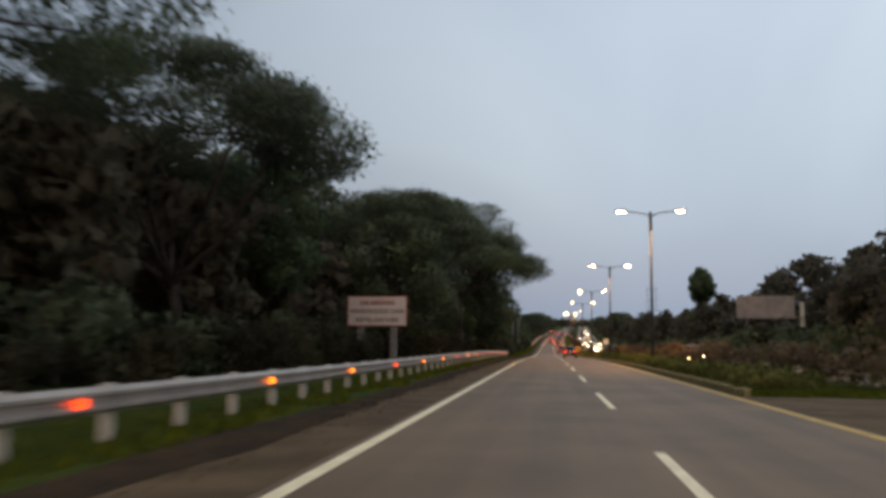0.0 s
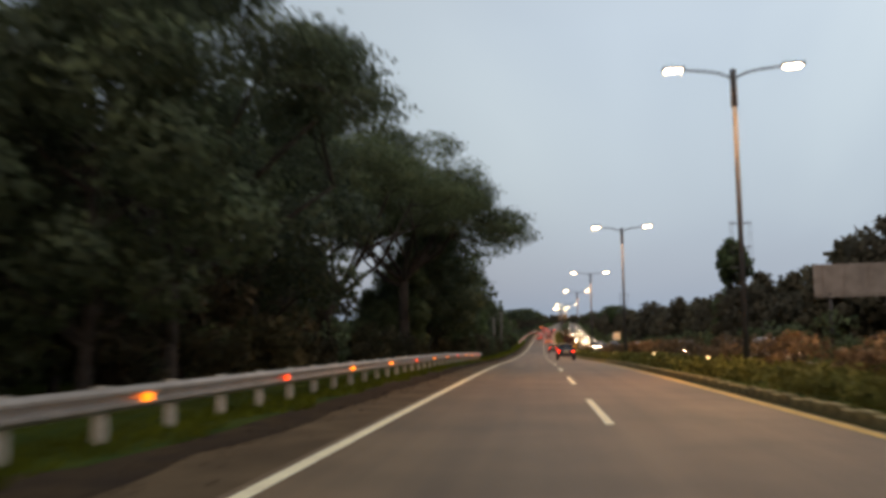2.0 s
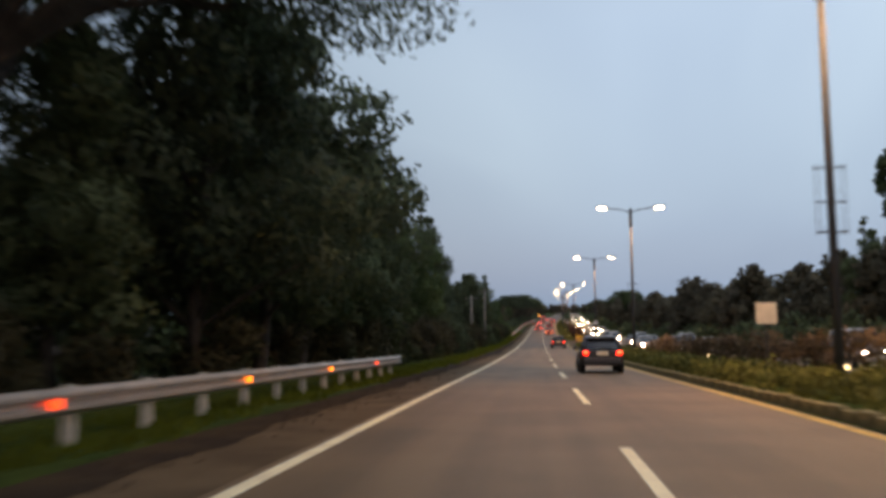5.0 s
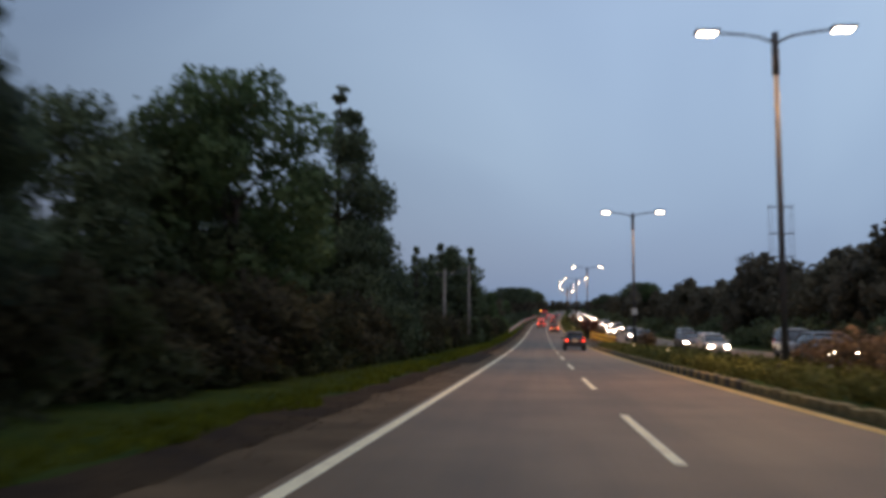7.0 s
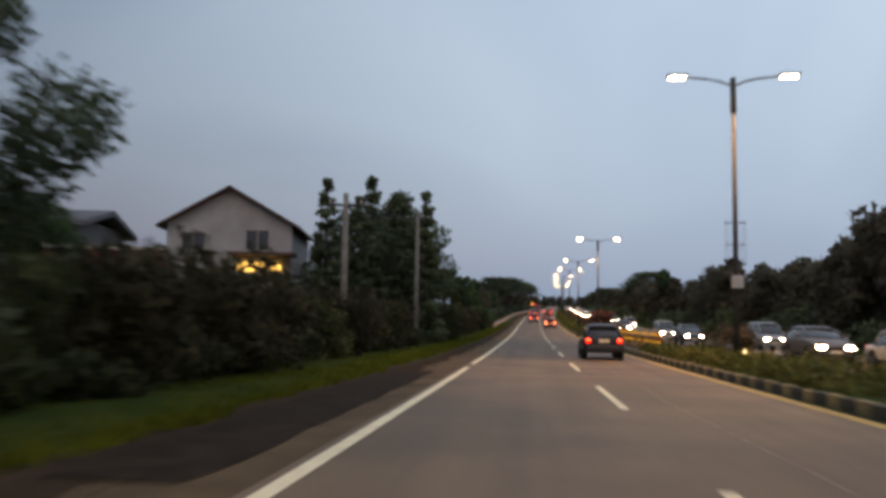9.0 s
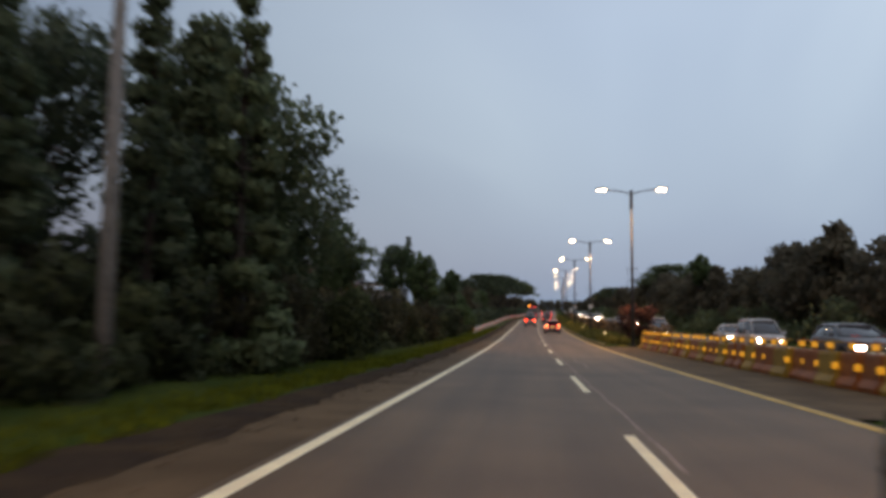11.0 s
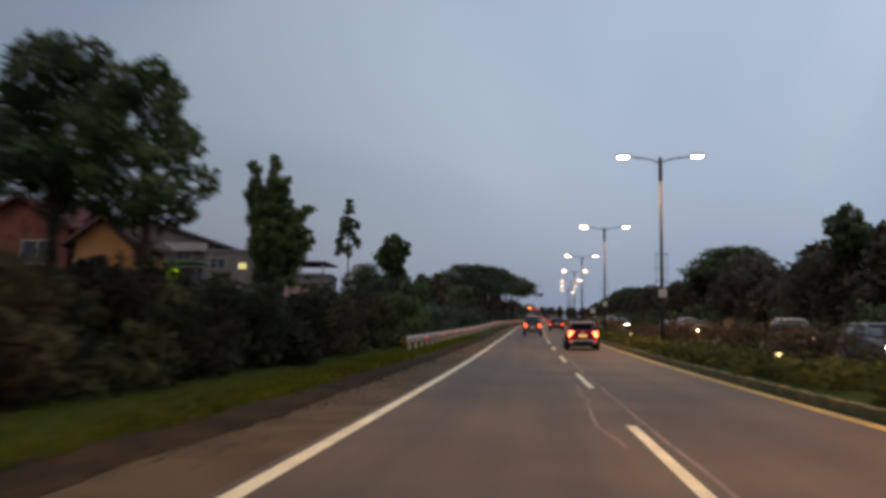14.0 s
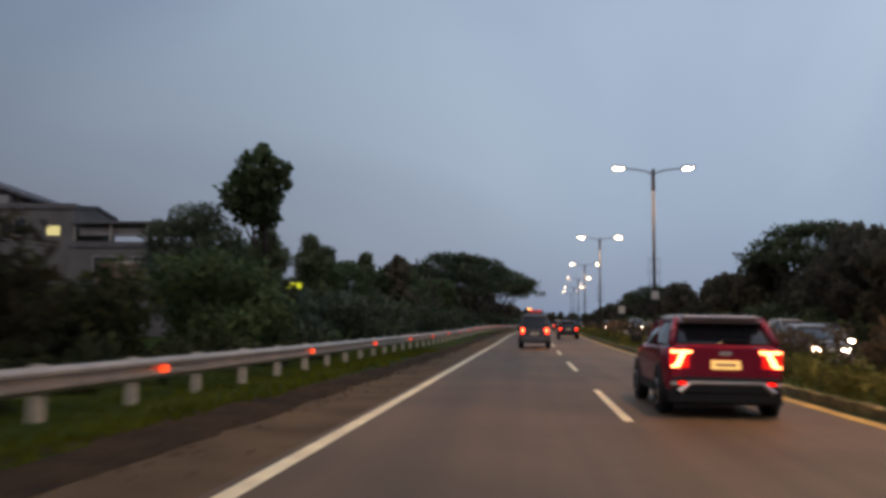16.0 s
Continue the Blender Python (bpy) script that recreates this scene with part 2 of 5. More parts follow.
def box(bm, x0, x1, y0, y1, z0, z1, bevel=0.0):
    r = bmesh.ops.create_cube(bm, size=1.0)
    bmesh.ops.scale(bm, vec=(x1 - x0, y1 - y0, z1 - z0), verts=r["verts"])
    bmesh.ops.translate(bm, vec=((x0 + x1) / 2, (y0 + y1) / 2, (z0 + z1) / 2), verts=r["verts"])
    if bevel:
        es = list({e for v in r["verts"] for e in v.link_edges})
        bmesh.ops.bevel(bm, geom=es, offset=bevel, segments=2, affect="EDGES", profile=0.5)
    return bm


def boxm(*a, **k):
    return box(bmesh.new(), *a, **k)


def tube(bm, p0, p1, r0, r1, n=8, caps=True):
    p0, p1 = Vector(p0), Vector(p1)
    q = (p1 - p0).to_track_quat("Z", "Y")
    rings = []
    for p, r in ((p0, r0), (p1, r1)):
        rings.append([bm.verts.new(p + q @ Vector((r * math.cos(2 * math.pi * i / n), r * math.sin(2 * math.pi * i / n), 0))) for i in range(n)])
    for i in range(n):
        bm.faces.new((rings[0][i], rings[0][(i + 1) % n], rings[1][(i + 1) % n], rings[1][i]))
    if caps:
        bm.faces.new(rings[0][::-1])
        bm.faces.new(rings[1])
    return bm


def thing(name, label, category, group="", kind=""):
    return tagged(new(name), label, category, group, kind)


def strip(name, s0, s1, cols, mat, step=3.0, hs=None, kind="structure", label="", category="", ragged=0.0):
    """A ribbon along the road; cols: lat values, hs: their heights."""
    hs = hs or [0.0] * len(cols)
    n = max(2, int((s1 - s0) / step) + 1)
    vs, fs = [], []
    for i in range(n + 1):
        s = s0 + (s1 - s0) * i / n
        vs += [at(s, c + ragged * (noise.noise((s * 0.45, c * 5, 2)) + 0.6 * noise.noise((s * 1.7, c * 3, 7))), h) for c, h in zip(cols, hs)]
    k = len(cols)
    for i in range(n):
        for j in range(k - 1):
            a = i * k + j
            fs.append((a, a + 1, a + k + 1, a + k))
    me = bpy.data.meshes.new(name)
    me.from_pydata(vs, [], fs)
    me.materials.append(mat)
    return tagged(new(name, me), label, category, "", kind)


# ---- ground and road ----
def ground_sheet():
    svals = [-160 + 4 * i for i in range(50)] + [40 + 6 * i for i in range(80)] + [520 + 40 * i for i in range(70)]
    lats = [-1500, -600, -250, -120, -70, -45, -32, -24, -18, -13, -9, -6.5, -5, -4, -3, -2.2, -1.9, 7.25, 7.6, 9, 11, 12.3, 12.6, 21, 22, 25, 30, 40, 60, 100, 200, 500, 1500]
    vs, fs = [], []
    rnd = random.Random(4)
    for s in svals:
        for l in lats:
            h = -0.05
            if l <= -2.2:
                h = 0.03 + min(0.12, (-2.2 - l) * 0.05) + rnd.uniform(-0.04, 0.04)
            if -500 < l < -13:
                h += min((-13 - l) * 0.03, 1.2)
            if 7.6 <= l <= 12.3:
                h = 0.14 + rnd.uniform(-0.03, 0.03)
            if 7.6 <= l <= 12.3 and (114 < s < 150 or s < -15):
                h = -0.05
            if l >= 22:
                h = 0.1 + rnd.uniform(-0.1, 0.1)
            if abs(l) >= 200:
                h = -6
            vs.append(at(s, l, h))
    k = len(lats)
    for i in range(len(svals) - 1):
        for j in range(k - 1):
            a = i * k + j
            fs.append((a, a + 1, a + k + 1, a + k))
    me = bpy.data.meshes.new("ground")
    me.from_pydata(vs, [], fs)
    me.materials.append(GRASS_GROUND)
    me.shade_smooth()
    tagged(new("ground", me), "grassy verge and land beside the highway", "ground", kind="structure")


ground_sheet()
road = strip("road", -150, 106, [-0.2, 3.6, 7.2], ASPHALT, label="worn brownish-grey asphalt carriageway with two lanes", category="road")
# the same road from 106 on, dimmed through its colour
dark_road = strip("darker_road", 106, 900, [-0.2, 3.6, 7.2], ASPHALT_DARK, label="asphalt carriageway with two lanes, in a darker tone", category="road")
strip("road_shoulder", -150, 900, [-1.75, -0.2], SHOULDER, label="worn paler asphalt shoulder beside the edge line", category="road shoulder")
strip("dirt_strip", -60, 420, [-2.5, -1.9, -1.32], DIRT, step=0.5, ragged=0.28, hs=[0.04, 0.016, 0.005], label="dark dirt strip between shoulder and grass", category="dirt strip")
far_road = strip("opposite_road", -150, 900, [12.6, 16.6, 20.6], ASPHALT, label="asphalt carriageway for the oncoming traffic", category="road")
strip("opposite_edge_line", -150, 700, [20.0, 20.14], WHITE_LINE, hs=[0.004] * 2, label="white painted edge line of the opposite carriageway", category="road marking")
for s0, s1 in ((-150, 100.4), (102.2, 700)):
    strip("left_edge_line", s0, s1, [-0.09, 0.09], WHITE_LINE, step=1.5, hs=[0.005] * 2, label="solid white painted edge line, slightly worn", category="road marking")
strip("right_edge_line", -150, 700, [6.90, 7.10], YELLOW_LINE, step=1.5, hs=[0.005] * 2, label="solid yellow painted line along the median", category="road marking")
for k in range(-10, 52):
    s = -18.97 + k * 9.895
    d = strip("lane_dash", s, s + 4.39, [3.53, 3.67], WHITE_LINE, step=1.5, hs=[0.005] * 2, kind="")
    d.parent = road


# ---- guardrails ----
RAIL_PROFILE = ((0.00, 0.38), (0.03, 0.40), (0.075, 0.44), (0.075, 0.48), (0.005, 0.52), (0.005, 0.56), (0.075, 0.60), (0.075, 0.64), (0.03, 0.68), (0.0, 0.70))


def guardrail(s0, s1, lat, label, first, gap, mark, mark_gap, amber=True):
    """Posts every gap metres from first on, markers every mark_gap metres from mark on."""
    rail = thing("guardrail", label, "guardrail")
    rail.location = at(s0, lat)
    inv = Matrix.Translation(-at(s0, lat))
    prof = [(x, z) for x, z in RAIL_PROFILE] + [(x - 0.012, z) for x, z in reversed(RAIL_PROFILE)]
    k = len(prof)
    n = int((s1 - s0) * STEP)
    vs, fs = [], []
    for i in range(n + 1):
        s = s0 + (s1 - s0) * i / n
        vs += [inv @ at(s, lat + x, z + 0.05) for x, z in prof]
    for i in range(n):
        for j in range(k):
            a, b = i * k + j, i * k + (j + 1) % k
            fs.append((a, b, b + k, a + k))
    me = bpy.data.meshes.new("rail")
    me.from_pydata(vs, [], fs)
    part("rail", me, STEEL, rail, "corrugated galvanised steel beam")
    bm = boxm(-0.16, -0.02, -0.07, 0.07, -0.3, 0.72, bevel=0.012)
    post = mesh_of(bm, "post")
    post.materials.append(POST)
    # reflector plates on the beam, no lamps; their glow is added
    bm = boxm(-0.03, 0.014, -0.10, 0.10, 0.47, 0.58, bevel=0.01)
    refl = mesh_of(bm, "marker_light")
    refl.materials.append(REFLECT_RED_GLOW)
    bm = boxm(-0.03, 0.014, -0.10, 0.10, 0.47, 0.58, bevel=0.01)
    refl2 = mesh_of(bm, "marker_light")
    refl2.materials.append(REFLECT_AMBER_GLOW)
    i, y = 0, first
    while y < s1 * STEP:
        ob = part("post", post, POST, rail)
        ob.matrix_basis = inv @ place(y / STEP, lat, 0.05)
        y += gap
    y = mark
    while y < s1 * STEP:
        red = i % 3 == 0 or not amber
        ob = part("marker_light", refl if red else refl2, REFLECT_RED_GLOW, rail, "small red reflector with added glow" if red else "small amber reflector with added glow")
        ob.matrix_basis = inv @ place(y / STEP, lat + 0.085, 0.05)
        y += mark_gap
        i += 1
    return rail, inv


guardrail(-44, 53.1, -2.90, "long steel guardrail on pale posts with glowing red reflectors", -57.8, 2.06, -53.6, 6.55)
rail_b, inv_b = guardrail(173.4, 330, -3.30, "steel guardrail on pale posts curving along the verge", 230.0, 2.35, 235.4, 8.8, False)
# painted end cap of the second rail
bm = bmesh.new()
prev = None
for i in range(9):
    a = math.pi * (i / 8 - 0.5)
    ring = [bm.verts.new((0.10 * math.sin(a) - 0.02, -0.30 * math.cos(a), z)) for z in (0.36, 0.53, 0.78)]
    if prev:
        for j in range(2):
            bm.faces.new((prev[j], ring[j], ring[j + 1], prev[j + 1]))
    prev = ring
bmesh.ops.solidify(bm, geom=bm.faces[:], thickness=0.012)
YELLOW_PAINT = material("yellow_hazard_paint", (0.55, 0.36, 0.03), 0.6, 0.2, 4, 40, 0.1)
cap = part("end_cap", bm, YELLOW_PAINT, rail_b, "yellow end cap with black chevrons", smooth=True)
cap.matrix_basis = inv_b @ place(173.4, -3.30, 0.0)
for k in range(3):
    bm = bmesh.new()
    z = 0.40 + 0.13 * k
    vs = [bm.verts.new(v) for v in ((-0.13, -0.10, z), (0.0, -0.315, z + 0.10), (0.0, -0.315, z + 0.16), (-0.13, -0.10, z + 0.06))]
    bm.faces.new(vs)
    vs = [bm.verts.new(v) for v in ((0.0, -0.315, z + 0.10), (0.11, -0.10, z), (0.11, -0.10, z + 0.06), (0.0, -0.315, z + 0.16))]
    bm.faces.new(vs)
    bmesh.ops.solidify(bm, geom=bm.faces[:], thickness=0.006)
    part("black_stripe", bm, BLACK, rail_b).matrix_basis = inv_b @ place(173.4, -3.30, 0.0)


# ---- street lamps ----
def lamp_proto():
    t = thing("street_lamp", "tall grey double-armed street lamp, both lamps lit", "street lamp", "lamps along the median")
    bm = bmesh.new()
    tube(bm, (0, 0, -0.3), (0, 0, 10.3), 0.115, 0.065, 12)
    part("pole", bm, POLE, t, smooth=True)
    bm = bmesh.new()
    tube(bm, (0, 0, 9.15), (0, 0, 10.45), 0.115, 0.105, 12)
    part("sleeve", bm, POLE, t, smooth=True)
    part("base_plate", boxm(-0.25, 0.25, -0.25, 0.25, -0.05, 0.03, bevel=0.01), POLE, t)
    for sx in (-1, 1):
        bm = bmesh.new()
        pts = [Vector((sx * x, 0, z)) for x, z in ((0.05, 10.15), (0.45, 10.33), (0.9, 10.42), (1.65, 10.50))]
        for a, b in zip(pts, pts[1:]):
            tube(bm, a, b, 0.04, 0.036, 8)
        part("arm", bm, POLE, t, smooth=True)
        bm = boxm(-0.38, 0.38, -0.15, 0.15, -0.05, 0.06, bevel=0.04)
        bmesh.ops.translate(bm, vec=(sx * 2.0, 0, 10.54), verts=bm.verts)
        head = part("lamp_head", bm, POLE, t, "flat lamp housing")
        bm = boxm(-0.28, 0.28, -0.10, 0.10, -0.075, -0.045, bevel=0.01)
        bmesh.ops.translate(bm, vec=(sx * 2.0, 0, 10.54), verts=bm.verts)
        part("led_panel", bm, LAMP_ON, head, "glowing white lamp panel")
    cage = part("climbing_guard", boxm(-0.36, 0.36, -0.02, 0.02, 3.6, 3.64), POLE, t, "thin wire guard round the pole")
    for zz in (4.3, 5.1):
        part("guard_ring", boxm(-0.36, 0.36, -0.015, 0.015, zz, zz + 0.03), POLE, cage)
    for x in (-0.35, -0.24, 0.24, 0.35):
        bm = bmesh.new()
        tube(bm, (x, 0, 3.55), (x, 0, 5.2), 0.008, 0.008, 5)
        part("guard_rod", bm, POLE, cage)
    return t


LAMPS = (12.73, 42.29, 72.95, 102.63, 149.89, 180.15, 207.88, 240.56, 272.62, 303.40, 334.40, 365.40)
lamp = lamp_proto()
for s in LAMPS[:10]:
    for sx in (-2.0, 2.0):
        beam = new("lamp_beam", bpy.data.lights.new("lamp_beam", "SPOT"))
        beam.data.energy, beam.data.color = 1700, (1.0, 0.61, 0.28)
        beam.data.spot_size, beam.data.spot_blend, beam.data.shadow_soft_size = radians(150), 0.6, 0.12
        beam.location = at(s, 9.37 + sx, 0.1 + 10.44)
lamp.matrix_basis = place(LAMPS[0], 9.37, 0.1)
for s in LAMPS[1:]:
    copy_thing(lamp, place(s, 9.37, 0.1))

# ---- vegetation ----
def leaf_mesh(name, clumps, count, size, mat, seed, droop=0.0, slim=0.5):
    """Many small pointed leaves scattered near the skins of ellipsoid clumps (centre, radii)."""
    rng = np.random.default_rng(seed)
    w = np.array([(r[0] * r[1] + r[1] * r[2] + r[0] * r[2]) for _, r in clumps])
    idx = rng.choice(len(clumps), count, p=w / w.sum())
    cs = np.array([tuple(c) for c, _ in clumps])[idx]
    rs = np.array([r for _, r in clumps])[idx]
    d = rng.normal(size=(count, 3))
    d /= np.linalg.norm(d, axis=1)[:, None]
    rad = rng.uniform(0.35, 1.0, count) ** 0.6 * (1 + 0.10 * rng.normal(size=count))
    p = cs + d * rs * rad[:, None]
    a = rng.normal(size=(count, 3)) + np.array([0, 0, -droop])
    a /= np.linalg.norm(a, axis=1)[:, None]
    b = np.cross(a, rng.normal(size=(count, 3)))
    b /= np.linalg.norm(b, axis=1)[:, None]
    sz = size * rng.uniform(0.6, 1.3, count)[:, None]
    a, b = a * sz, b * sz * slim
    out = d / rs
    out /= np.linalg.norm(out, axis=1)[:, None]
    face = np.cross(b, a)
    face /= np.linalg.norm(face, axis=1)[:, None]
    turned = np.where((face * out).sum(1) < 0, -1.0, 1.0)[:, None]
    b, face = b * turned, face * turned
    v = np.stack([p - a + b, p + a, p - a - b], 1).reshape(-1, 3)
    me = bpy.data.meshes.new(name)
    me.vertices.add(3 * count)
    me.vertices.foreach_set("co", v.astype(np.float32).ravel())
    me.loops.add(3 * count)
    me.loops.foreach_set("vertex_index", np.arange(3 * count, dtype=np.int32))
    me.polygons.add(count)
    me.polygons.foreach_set("loop_start", np.arange(0, 3 * count, 3, dtype=np.int32))
    me.update(calc_edges=True)
    # leaves shade with the roundness of their clump
    soft = out * 0.72 + face * 0.28
    soft /= np.linalg.norm(soft, axis=1)[:, None]
    me.normals_split_custom_set_from_vertices(np.repeat(soft, 3, 0).tolist())
    me.materials.append(mat)
    return me


def limb(bm, p0, p1, r0, r1, rnd, bend=0.12):
    p0, p1 = Vector(p0), Vector(p1)
    mid = p0.lerp(p1, 0.5) + Vector([rnd.uniform(-1, 1) * bend * (p1 - p0).length for _ in range(3)])
    rm = (r0 + r1) / 2
    tube(bm, p0, mid, r0, rm, 7, caps=False)
    tube(bm, mid, p1, rm, r1, 7, caps=True)


def tree(name, label, kind, height, radius, clear, seed, mat, leaves, leaf):
    t = thing(name, label, "tree")
    rnd = random.Random(seed)
    bm = bmesh.new()
    r0 = 0.016 * height + 0.05
    clumps = []
    if kind in ("spreading", "umbrella"):
        wide = kind == "umbrella"
        fork = clear * (0.95 if wide else 0.75)
        limb(bm, (0, 0, -0.4), (rnd.uniform(-0.3, 0.3), rnd.uniform(-0.3, 0.3), fork), r0 * 1.2, r0, rnd, 0.05)
        n = 15 if wide else 9
        for i in range(n):
            a = 2 * math.pi * (i + rnd.uniform(-0.3, 0.3)) / n
            rr = radius * rnd.uniform(0.35, 0.75)
            z = clear + (height - clear) * (rnd.uniform(0.08, 0.5) if wide else rnd.uniform(0.25, 0.6))
            mid = Vector((math.cos(a) * rr, math.sin(a) * rr, z))
            limb(bm, (0, 0, fork - 0.1 - (rnd.uniform(0, 1.2) if wide else 0)), mid, r0 * 0.5, r0 * 0.22, rnd)
            for j in range(6 if wide else 4):
                b = a + rnd.uniform(-0.6, 0.6)
                r2 = min(radius * rnd.uniform(0.55, 1.0), radius)
                f = 1 - 0.75 * (r2 / radius) ** 2
                tip = Vector((math.cos(b) * r2, math.sin(b) * r2, clear + (height - clear) * ((0.06 if wide else 0.25) + (0.8 if wide else 0.65) * f * rnd.uniform(0.6, 1.1))))
                limb(bm, mid, tip, r0 * 0.2, r0 * 0.06, rnd)
                q = radius * rnd.uniform(0.15, 0.26)
                clumps.append((tip, (q * 1.2, q * 1.2, q * 0.5)))
        for i in range(14):
            a, rr = rnd.uniform(0, 6.28), radius * math.sqrt(rnd.random()) * 0.7
            q = radius * rnd.uniform(0.16, 0.26)
            clumps.append(((math.cos(a) * rr, math.sin(a) * rr, height - q * 0.5 - (height - clear) * 0.35 * (rr / radius) ** 2 * rnd.uniform(0.5, 1.5)), (q * 1.2, q * 1.2, q * 0.55)))
    elif kind == "conifer":
        limb(bm, (0, 0, -0.4), (0, 0, height * 0.97), r0, 0.03, rnd, 0.01)
        levels = max(7, int(height / 0.9))
        for i in range(levels):
            f = i / (levels - 1)
            z = clear + (height - clear) * f * 0.97
            rr = radius * (1 - f) ** (0.5 if radius > 2.5 else 0.75) * rnd.uniform(0.75, 1.2) + 0.15
            for j in range(5):
                a = rnd.uniform(0, 6.28)
                tip = Vector((math.cos(a) * rr * 0.7, math.sin(a) * rr * 0.7, z + rnd.uniform(-0.3, 0.3)))
                limb(bm, (0, 0, z - 0.3), tip, 0.05, 0.02, rnd)
                q = max(0.3, rr * 0.42)
                clumps.append((tip, (q, q, q * 0.7)))
    elif kind in ("fan", "plume"):
        n = 44 if kind == "fan" else 28
        for i in range(n):
            a = 2 * math.pi * (i + rnd.uniform(-0.4, 0.4)) / n
            if kind == "fan":
                # most culms arch towards the open side
                a = rnd.gauss(0.0, 0.75)
                reach = radius * rnd.uniform(0.15, 1.0)
                top = height * rnd.uniform(0.62, 1.0) * (1 - 0.22 * reach / radius)
            else:
                reach = radius * rnd.uniform(0.15, 0.6)
                top = height * rnd.uniform(0.72, 1.0) * (1 - 0.30 * reach / radius)
            drop = 0.26 if kind == "fan" else 0.16
            lean = Vector((0, 0, 0))
            if kind == "plume":
                # two sheaves: a tall one and a shorter one beside it
                short = i % 3 == 0
                top *= 0.72 if short else 1.0 - 0.35 * rnd.random() ** 2
                reach *= 0.75
                lean = Vector((radius * (0.62 if short else 0.05), 0, 0))
            base = Vector((rnd.uniform(-1.2, 0.3), rnd.uniform(-1.2, 1.2), -0.2)) if kind == "fan" else Vector((math.cos(a) * 0.35, math.sin(a) * 0.35, -0.2))
            prev = base
            for k in range(1, 13):
                u = k / 12
                rr = reach * u ** 2.0
                z = top * (1.22 * u - 0.22 * u * u) * (1 - drop * max(0, u - 0.6) ** 2 / 0.16)
                p = base + Vector((math.cos(a) * rr, math.sin(a) * rr, z)) + lean * u ** 1.5
                tube(bm, prev, p, 0.045 - 0.036 * (u - 1 / 12), 0.045 - 0.036 * u, 5, caps=False)
                if u > (0.3 if kind == "fan" else 0.5):
                    q = (0.32 if kind == "fan" else 0.28) * (1.25 - 0.8 * u) * (1 + 0.3 * rnd.random())
                    clumps.append((p + Vector((0, 0, -0.12 * u)), (q * 1.1, q * 1.1, q * 0.9)))
                    if k % 2:
                        clumps.append((prev.lerp(p, 0.5) + Vector((rnd.uniform(-0.3, 0.3), rnd.uniform(-0.3, 0.3), -0.3)), (q, q, q * 1.2)))
                prev = p
    elif kind == "whorl":
        limb(bm, (0, 0, -0.4), (0, 0, height), 0.12, 0.03, rnd, 0.004)
        for f in (0.60, 0.63, 0.655, 0.69, 0.71, 0.75, 0.78, 0.80, 0.83, 0.86, 0.91, 0.95, 0.99):
            rr = radius * (1.25 - f) / 0.63 * rnd.uniform(0.7, 1.1) * (0.35 if 0.86 < f else 1.0)
            for j in range(6):
                a = rnd.uniform(0, 6.28)
                mid = Vector((math.cos(a) * rr * 0.6, math.sin(a) * rr * 0.6, height * f + 0.1))
                tip = Vector((math.cos(a) * rr, math.sin(a) * rr, height * f - 0.35 * rr))
                limb(bm, (0, 0, height * f), mid, 0.03, 0.02, rnd, 0.02)
                limb(bm, mid, tip, 0.02, 0.01, rnd, 0.02)
                for g in (0.3, 0.75):
                    clumps.append((mid.lerp(tip, g), (0.34, 0.34, 0.16)))
    else:
        limb(bm, (0, 0, -0.4), (rnd.uniform(-0.3, 0.3), rnd.uniform(-0.3, 0.3), clear + (height - clear) * 0.45), r0, r0 * 0.55, rnd, 0.05)
        n = 26 if kind == "round" else 34
        for i in range(n):
            f = (i + 0.5) / n
            zz = clear + (height - clear) * (0.05 + 0.88 * f)
            env = math.sin(math.pi * min(1, 0.12 + 0.86 * f)) ** 0.65 if kind == "round" else (1.05 - 0.75 * f) * (0.75 + 0.35 * math.sin(f * 15 + seed))
            a, rr = i * 2.4 + rnd.uniform(-0.4, 0.4), radius * env * rnd.uniform(0.45, 0.85)
            c = Vector((math.cos(a) * rr, math.sin(a) * rr, zz))
            if i % 2 == 0:
                limb(bm, (0, 0, max(clear * 0.7, zz - rr * 0.9 - 0.5)), c, r0 * 0.3, r0 * 0.07, rnd)
            q = radius * rnd.uniform(0.22, 0.40) * (0.7 + 0.3 * env)
            clumps.append((c, (q, q, q * 0.8)))
    part("trunk", bm, BARK, t, smooth=True)
    part("crown", leaf_mesh("crown", clumps, leaves, leaf, mat, seed + 1, 1.3 if kind in ("fan", "plume") else 0.0, 0.22 if kind in ("fan", "plume") else 0.5), mat, t, "dense dark green foliage")
    return t


def shrub(name, label, radius, height, seed, mat, leaves, leaf):
    t = thing(name, label, "shrub")
    rnd = random.Random(seed)
    bm = bmesh.new()
    clumps = []
    for i in range(14):
        a, rr = rnd.uniform(0, 6.28), radius * math.sqrt(rnd.random()) * 0.85
        z = height * rnd.uniform(0.15, 0.82)
        c = Vector((math.cos(a) * rr, math.sin(a) * rr, z))
        limb(bm, (rnd.uniform(-0.2, 0.2), rnd.uniform(-0.2, 0.2), -0.2), c, 0.035, 0.012, rnd)
        q = radius * rnd.uniform(0.28, 0.5)
        clumps.append((c, (q, q, min(q, height * 0.3))))
    part("stem", bm, BARK, t, smooth=True)
    part("crown", leaf_mesh("crown", clumps, leaves, leaf, mat, seed + 1), mat, t, "tangled leaves")
    return t


USED = {}


def plant(proto, s, lat, scale=1.0, turn=0.0, h=0.05):
    if proto.name in USED:
        return copy_thing(proto, place(s, lat, h, turn, scale / proto.scale[0]))
    m = place(s, lat, h, turn, scale)
    USED[proto.name] = 1
    proto.matrix_basis = m
    return proto


